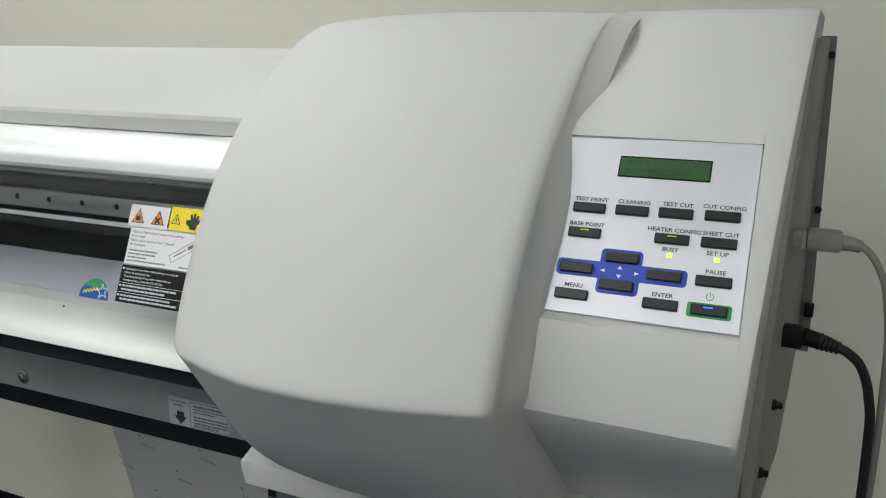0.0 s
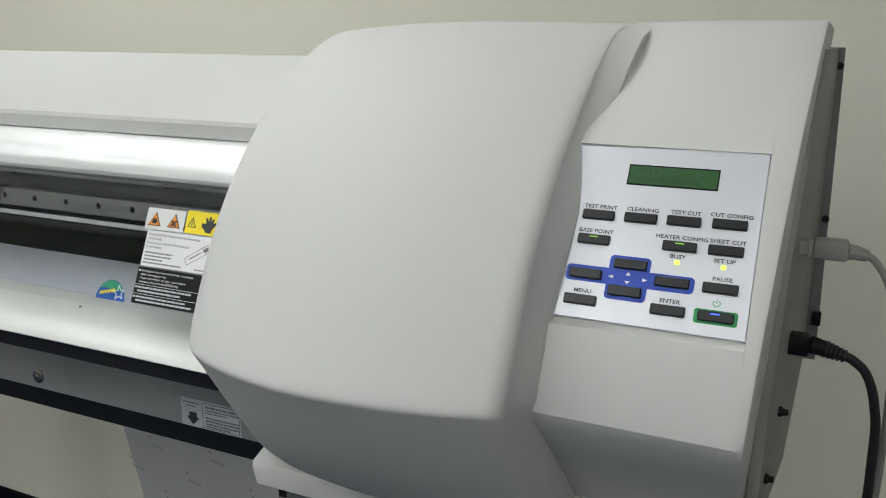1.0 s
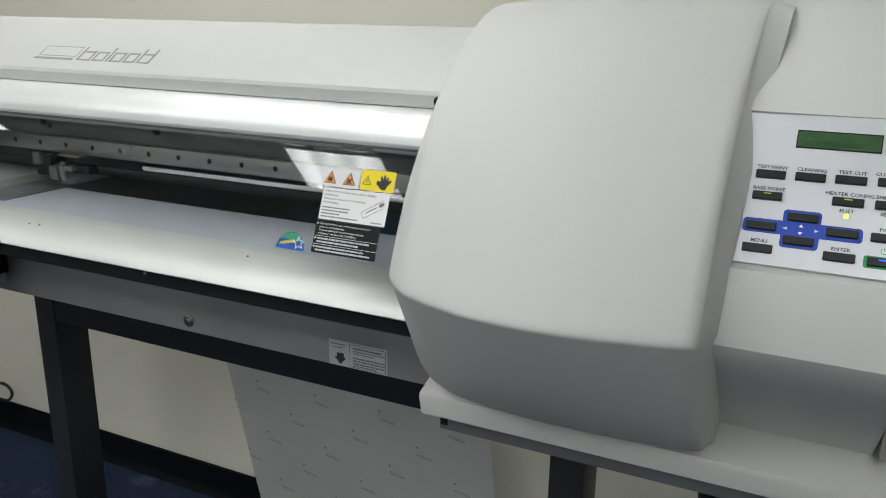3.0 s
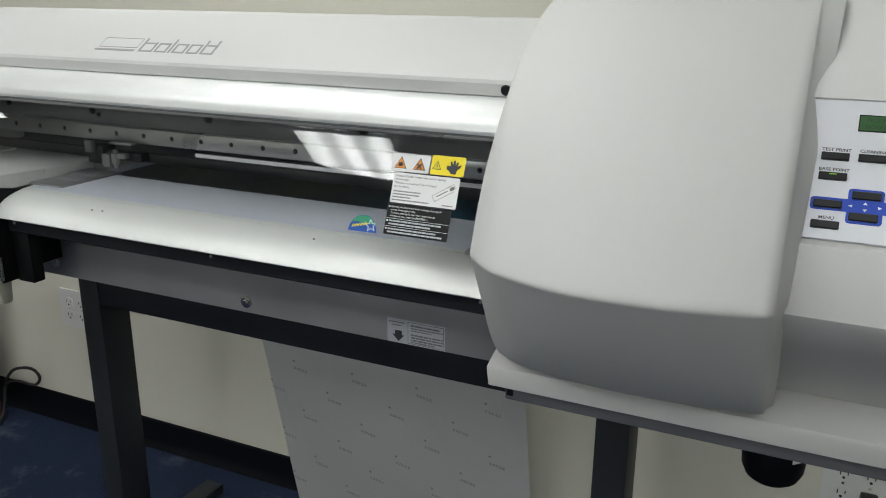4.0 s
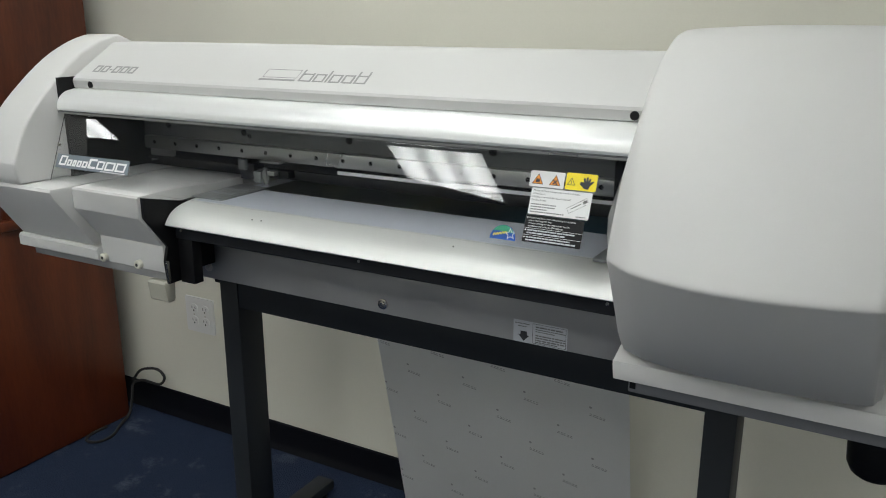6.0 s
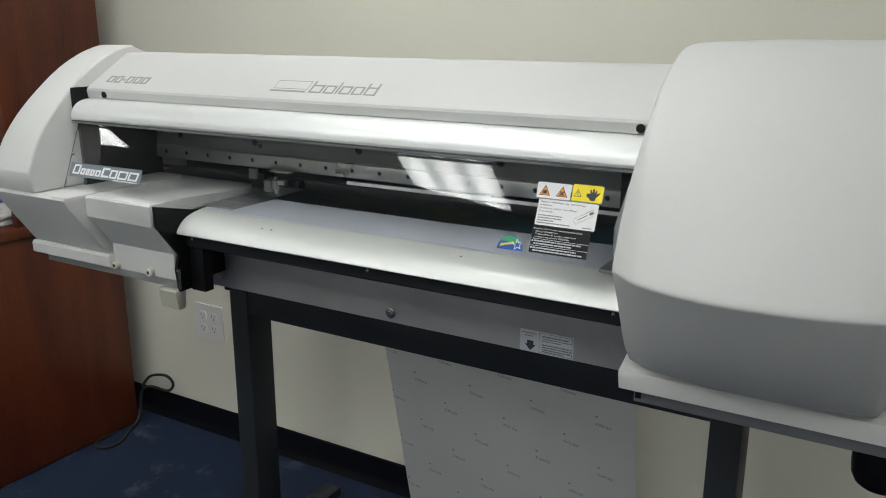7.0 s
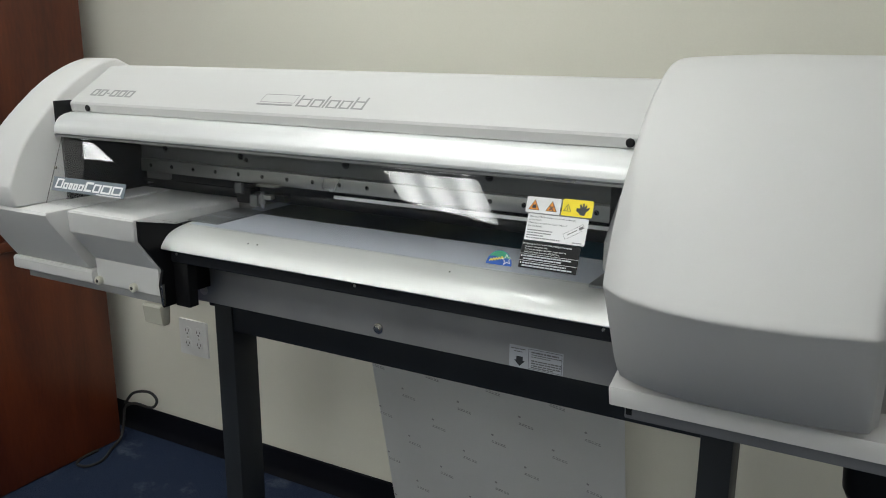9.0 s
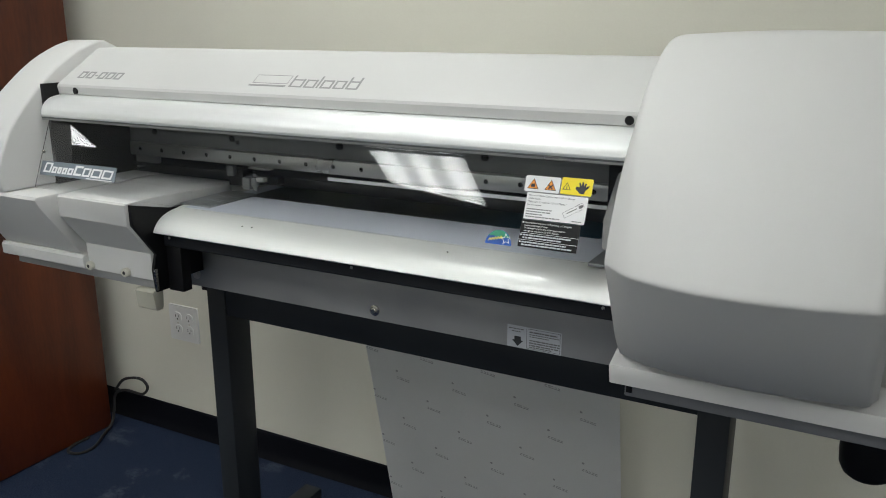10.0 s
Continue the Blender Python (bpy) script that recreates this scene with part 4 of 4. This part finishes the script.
part("capping_shroud", boxed(-0.500, -0.335, 0.60, 0.683, 0.965, 1.10, 0.004), M["black"], printer, "black shroud at the end of the carriage way")
# media clamp at the right end of the platen
part("media_clamp", boxed(-0.50, -0.43, 0.525, 0.66, 0.9355, 0.940, 0.001), M["platen"], printer)
part("clamp_pad", boxed(-0.462, -0.43, 0.50, 0.53, 0.9415, 0.975, 0.003), M["black"], printer)
part("side_clamp", boxed(-1.30, -1.225, 0.56, 0.69, 0.9345, 0.938, 0.001), M["platen"], printer, "thin metal media clamp with small marks")
b = bmesh.new()
for k in range(5):
    box(b, -1.293 + 0.012 * k, -1.287 + 0.012 * k, 0.60, 0.612, 0.938, 0.9384)
    box(b, -1.293 + 0.012 * k, -1.288 + 0.012 * k, 0.64, 0.648, 0.938, 0.9384)
part("clamp_marks", b, M["label_grey"], printer)

# left end cap with its skirt and front doors
bm = bmesh.new()
capo = soften([(0.665, 1.2275)] + LEFT_PROFILE[1:-8], 2) + [(0.400, 0.966), (0.405, 0.957), (0.70, 0.957), (0.805, 0.957), (0.805, 1.191), (0.74, 1.194)]
prism(bm, capo, -1.70, -1.582, 0.005, 3)
for v in bm.verts:
    # the outer wall leans in towards the top
    if v.co.x < -1.65:
        v.co.x += 0.025 * (v.co.z - 0.96) / 0.27
cap = part("end_cap", bm, M["casing"], printer, "white plastic arched end cap")
bm = bmesh.new()
prism(bm, [(0.406, 0.9565), (0.402, 0.951), (0.41, 0.935), (0.478, 0.835), (0.60, 0.835), (0.60, 0.9565)], -1.714, -1.496, 0.003)
prism(bm, [(0.476, 0.8065), (0.470, 0.810), (0.470, 0.829), (0.474, 0.834), (0.56, 0.834), (0.56, 0.8065)], -1.716, -1.484, 0.002)
for v in bm.verts:
    # the skirt's inner edge runs slanting to the door beside it
    if v.co.x > -1.51 and v.co.z < 0.94:
        v.co.x += 0.012 * (0.94 - v.co.z) / 0.13
part("end_skirt", bm, M["casing"], cap)
part("skirt_deck", boxed(-1.58, -1.50, 0.60, 0.70, 0.935, 0.9555), M["casing"], cap)
bm = bmesh.new()
prism(bm, [(0.438, 0.9585), (0.435, 0.955), (0.435, 0.919), (0.437, 0.916), (0.480, 0.858), (0.480, 0.808), (0.484, 0.806), (0.60, 0.806), (0.60, 0.9540), (0.52, 0.9585)], -1.4775, -1.3015, 0.0015)
for v in bm.verts:
    if v.co.x < -1.46 and v.co.z < 0.925:
        v.co.x += 0.008 * (0.925 - v.co.z) / 0.11
door = part("front_door", bm, M["casing"], printer, "small white front cover door")
for x in (-1.462, -1.366):
    b = bmesh.new()
    bolt(b, (x, 0.480, 0.815), (0, -1, 0), 0.0085, 0.009, 18)
    k = part("knob", b, M["cream"], door, "cream nylon screw cap")
    b = bmesh.new()
    bolt(b, (x, 0.4715, 0.815), (0, -1, 0), 0.0035, 0.001, 10)
    part("knob_hole", b, M["slot"], k)
part("side_deck", boxed(-1.50, -1.300, 0.595, 0.70, 0.930, 0.953, 0.002), M["cover"], printer)
part("lower_rail", boxed(-1.692, -1.305, 0.487, 0.56, 0.7895, 0.8055, 0.001), M["beam"], printer)
bm = bmesh.new()
prism(bm, [(0.440, 0.956), (0.440, 0.919), (0.486, 0.857), (0.478, 0.83), (0.482, 0.786), (0.512, 0.786), (0.512, 0.798), (0.599, 0.798), (0.599, 0.925), (0.56, 0.9345), (0.53, 0.9345)], -1.3005, -1.2935, 0.0005, 1)
part("end_bracket", bm, M["black"], printer, "black bracket beside the front door")
bm = bmesh.new()
box(bm, -1.2915, -1.2560, 0.508, 0.530, 0.784, 0.868, 0.001)
part("bracket_box", bm, M["black"], printer)
part("bracket_pin", boxed(-1.2885, -1.2835, 0.472, 0.477, 0.794, 0.834), M["steel"], printer)
bm = bmesh.new()
prism(bm, [(0.478, 0.789), (0.474, 0.785), (0.478, 0.752), (0.482, 0.749), (0.494, 0.749), (0.497, 0.753), (0.500, 0.789)], -1.345, -1.298, 0.002)
part("locking_lever", bm, M["beige"], printer, "beige plastic locking lever")

# waste bottle under the right end
bm = bmesh.new()
tube(bm, [(-0.121, 0.705, z) for z in (0.768, 0.66, 0.640, 0.628, 0.622)], [0.041, 0.041, 0.0395, 0.034, 0.026], 32)
bottle = part("waste_bottle", bm, M["black"], printer, "black plastic waste ink bottle hanging below")
b = bmesh.new()
poly(b, [(-0.012, -0.016), (0.012, -0.016), (0.012, 0.02), (-0.012, 0.02)], 0, 0.0006, basis((-0.0895, 0.6755, 0.684), (0.71, 0.70, 0), (0, 0, 1)))
lb = part("bottle_label", b, M["label_white"], bottle, "white label with an orange triangle")
b = bmesh.new()
poly(b, [(-0.009, -0.011), (0.009, -0.011), (0, 0.009)], 0.0006, 0.0010, basis((-0.0895, 0.6755, 0.684), (0.71, 0.70, 0), (0, 0, 1)))
part("triangle", b, M["orange"], lb)

# ---- printed media ----
bm = bmesh.new()
box(bm, -1.275, -0.50, 0.545, 0.785, 0.9347, 0.9351)
media = mesh_thing("printed_media", bm, M["media"], "white vinyl media with a dark print lying on the platen", "media")
part("picture", boxed(-1.235, -0.530, 0.676, 0.784, 0.9352, 0.9355), M["picture"], media, "dark printed picture with green and blue areas")

# ---- stand ----
stand = thing("printer_stand", "dark grey painted steel stand with two legs", "stand")
part("leg", boxed(-1.434, -1.383, 0.742, 0.818, 0.045, 0.7615, 0.0025), M["stand"], stand)
part("leg", boxed(-0.372, -0.320, 0.742, 0.818, 0.045, 0.7615, 0.0025), M["stand"], stand)
part("crossbar", boxed(-1.383, -0.372, 0.745, 0.800, 0.641, 0.722, 0.0015), M["stand"], stand)
part("top_bracket", boxed(-1.452, -1.4345, 0.745, 0.80, 0.69, 0.7615, 0.002), M["black"], stand)
for x in (-1.4085, -0.346):
    f = part("foot", boxed(x - 0.026, x + 0.026, 0.48, 1.055, 0.018, 0.0449, 0.003), M["stand"], stand)
    for y in (0.52, 1.02):
        b = bmesh.new()
        bolt(b, (x, y, 0.0005), (0, 0, 1), 0.022, 0.018, 16)
        part("glide", b, M["black"], f)

# ---- media hanging behind the stand ----
bm = bmesh.new()
NX, NZ = 14, 24
grid = []
for j in range(NZ + 1):
    z = 0.90 - (0.90 - 0.012) * j / NZ
    row = []
    for i in range(NX + 1):
        x = -1.178 + (1.178 - 0.562) * i / NX
        y = 0.945 + (0.24 if z < 0.66 else 0.53) * (0.66 - z) + 0.006 * math.sin(i * 0.8 + 2.2 * z)
        row.append(bm.verts.new((x, min(y, 1.12), z)))
    grid.append(row)
for a, b in zip(grid, grid[1:]):
    for i in range(NX):
        bm.faces.new((a[i], a[i + 1], b[i + 1], b[i]))
bmesh.ops.solidify(bm, geom=bm.faces[:], thickness=0.0004)
web = mesh_thing("media_web", bm, M["backing"], "white media web hanging down behind the stand, with faint grey marks", "media")
rnd = random.Random(5)
mark = bmesh.new()
for k, w in enumerate((0.0055, 0.0068, 0.0050, 0.0062, 0.0058)):
    # plain bars for a word, some with a second short bar above
    poly(mark, [(0.0075 * k, -0.0030), (0.0075 * k + w, -0.0030), (0.0075 * k + w + 0.0008, -0.0012), (0.0075 * k + 0.0008, -0.0012)], 0, 0.0004, Matrix.Identity(4))
    poly(mark, [(0.0075 * k + 0.001, 0.0012), (0.0075 * k + w, 0.0012), (0.0075 * k + w + 0.0006, 0.0028), (0.0075 * k + 0.0016, 0.0028)], 0, 0.0004, Matrix.Identity(4))
poly(mark, round_rect(-0.001, 0.005, 0.0165, 0.0215, 0.002, 2), 0, 0.0004, Matrix.Identity(4))
first = part("back_mark", mark, M["faint_grey"], web)
spots = []
for r in range(9):
    for c in range(5):
        z = 0.665 - r * 0.068
        x = -1.17 + c * 0.150 + (0.075 if r % 2 else 0.0) + rnd.uniform(-0.003, 0.003)
        if x < -0.61:
            spots.append(basis((x, min(0.945 + 0.24 * (0.66 - z), 1.12) - 0.0085, z), (1, 0, -0.16), (0, -0.24, 1)))
first.matrix_basis = spots[0]
for s in spots[1:]:
    ob = new("back_mark", first.data)
    ob.parent, ob.matrix_basis = web, s

# ---- cables ----
bm = bmesh.new()
tube(bm, smooth_path([(0.078, 0.600, 1.0645), (0.086, 0.600, 1.060), (0.096, 0.602, 1.045), (0.104, 0.606, 1.02), (0.112, 0.62, 0.95), (0.118, 0.68, 0.75), (0.115, 0.85, 0.4), (0.10, 1.05, 0.1), (0.06, 1.12, 0.006), (-0.3, 1.12, 0.006)], 8), 0.0030, 10)
usb = mesh_thing("data_cable", bm, M["cable_grey"], "grey data cable plugged into the printer side", "cable")
bm = bmesh.new()
box(bm, 0.0265, 0.036, 0.5905, 0.6035, 1.061, 1.073, 0.001)
box(bm, 0.0395, 0.066, 0.589, 0.605, 1.0585, 1.0755, 0.003)
tube(bm, [(0.0655, 0.598, 1.066), (0.072, 0.599, 1.0655), (0.080, 0.600, 1.0635)], [0.0065, 0.006, 0.0048], 10)
part("plug", bm, M["cable_grey"], usb)
part("plug_collar", boxed(0.0365, 0.0393, 0.590, 0.604, 1.060, 1.074), M["steel"], usb)
bm = bmesh.new()
tube(bm, smooth_path([(0.070, 0.600, 0.9775), (0.080, 0.600, 0.974), (0.092, 0.602, 0.962), (0.101, 0.606, 0.935), (0.106, 0.615, 0.89), (0.108, 0.65, 0.75), (0.10, 0.78, 0.5), (0.085, 1.0, 0.36), (0.052, 1.11, 0.352), (0.051, 1.145, 0.352)], 8), 0.0040, 10)
pw = mesh_thing("mains_cable", bm, M["rubber"], "black power cord plugged into the printer side and the wall", "cable")
bm = bmesh.new()
box(bm, 0.0238, 0.046, 0.591, 0.608, 0.973, 0.991, 0.003)
tube(bm, [(0.0465, 0.599, 0.983), (0.058, 0.6, 0.9805), (0.073, 0.6, 0.977)], [0.0078, 0.007, 0.0045], 12)
part("plug", bm, M["black"], pw)
bm = bmesh.new()
for k in range(5):
    tube(bm, [(0.058 + 0.0035 * k, 0.6, 0.9805 - 0.0009 * k), (0.0598 + 0.0035 * k, 0.6, 0.980 - 0.0009 * k)], 0.0076 - 0.0005 * k, 12)
part("strain_relief", bm, M["rubber"], pw)
part("wall_plug", boxed(0.036, 0.066, 1.132, 1.1665, 0.339, 0.366, 0.004), M["black"], pw)
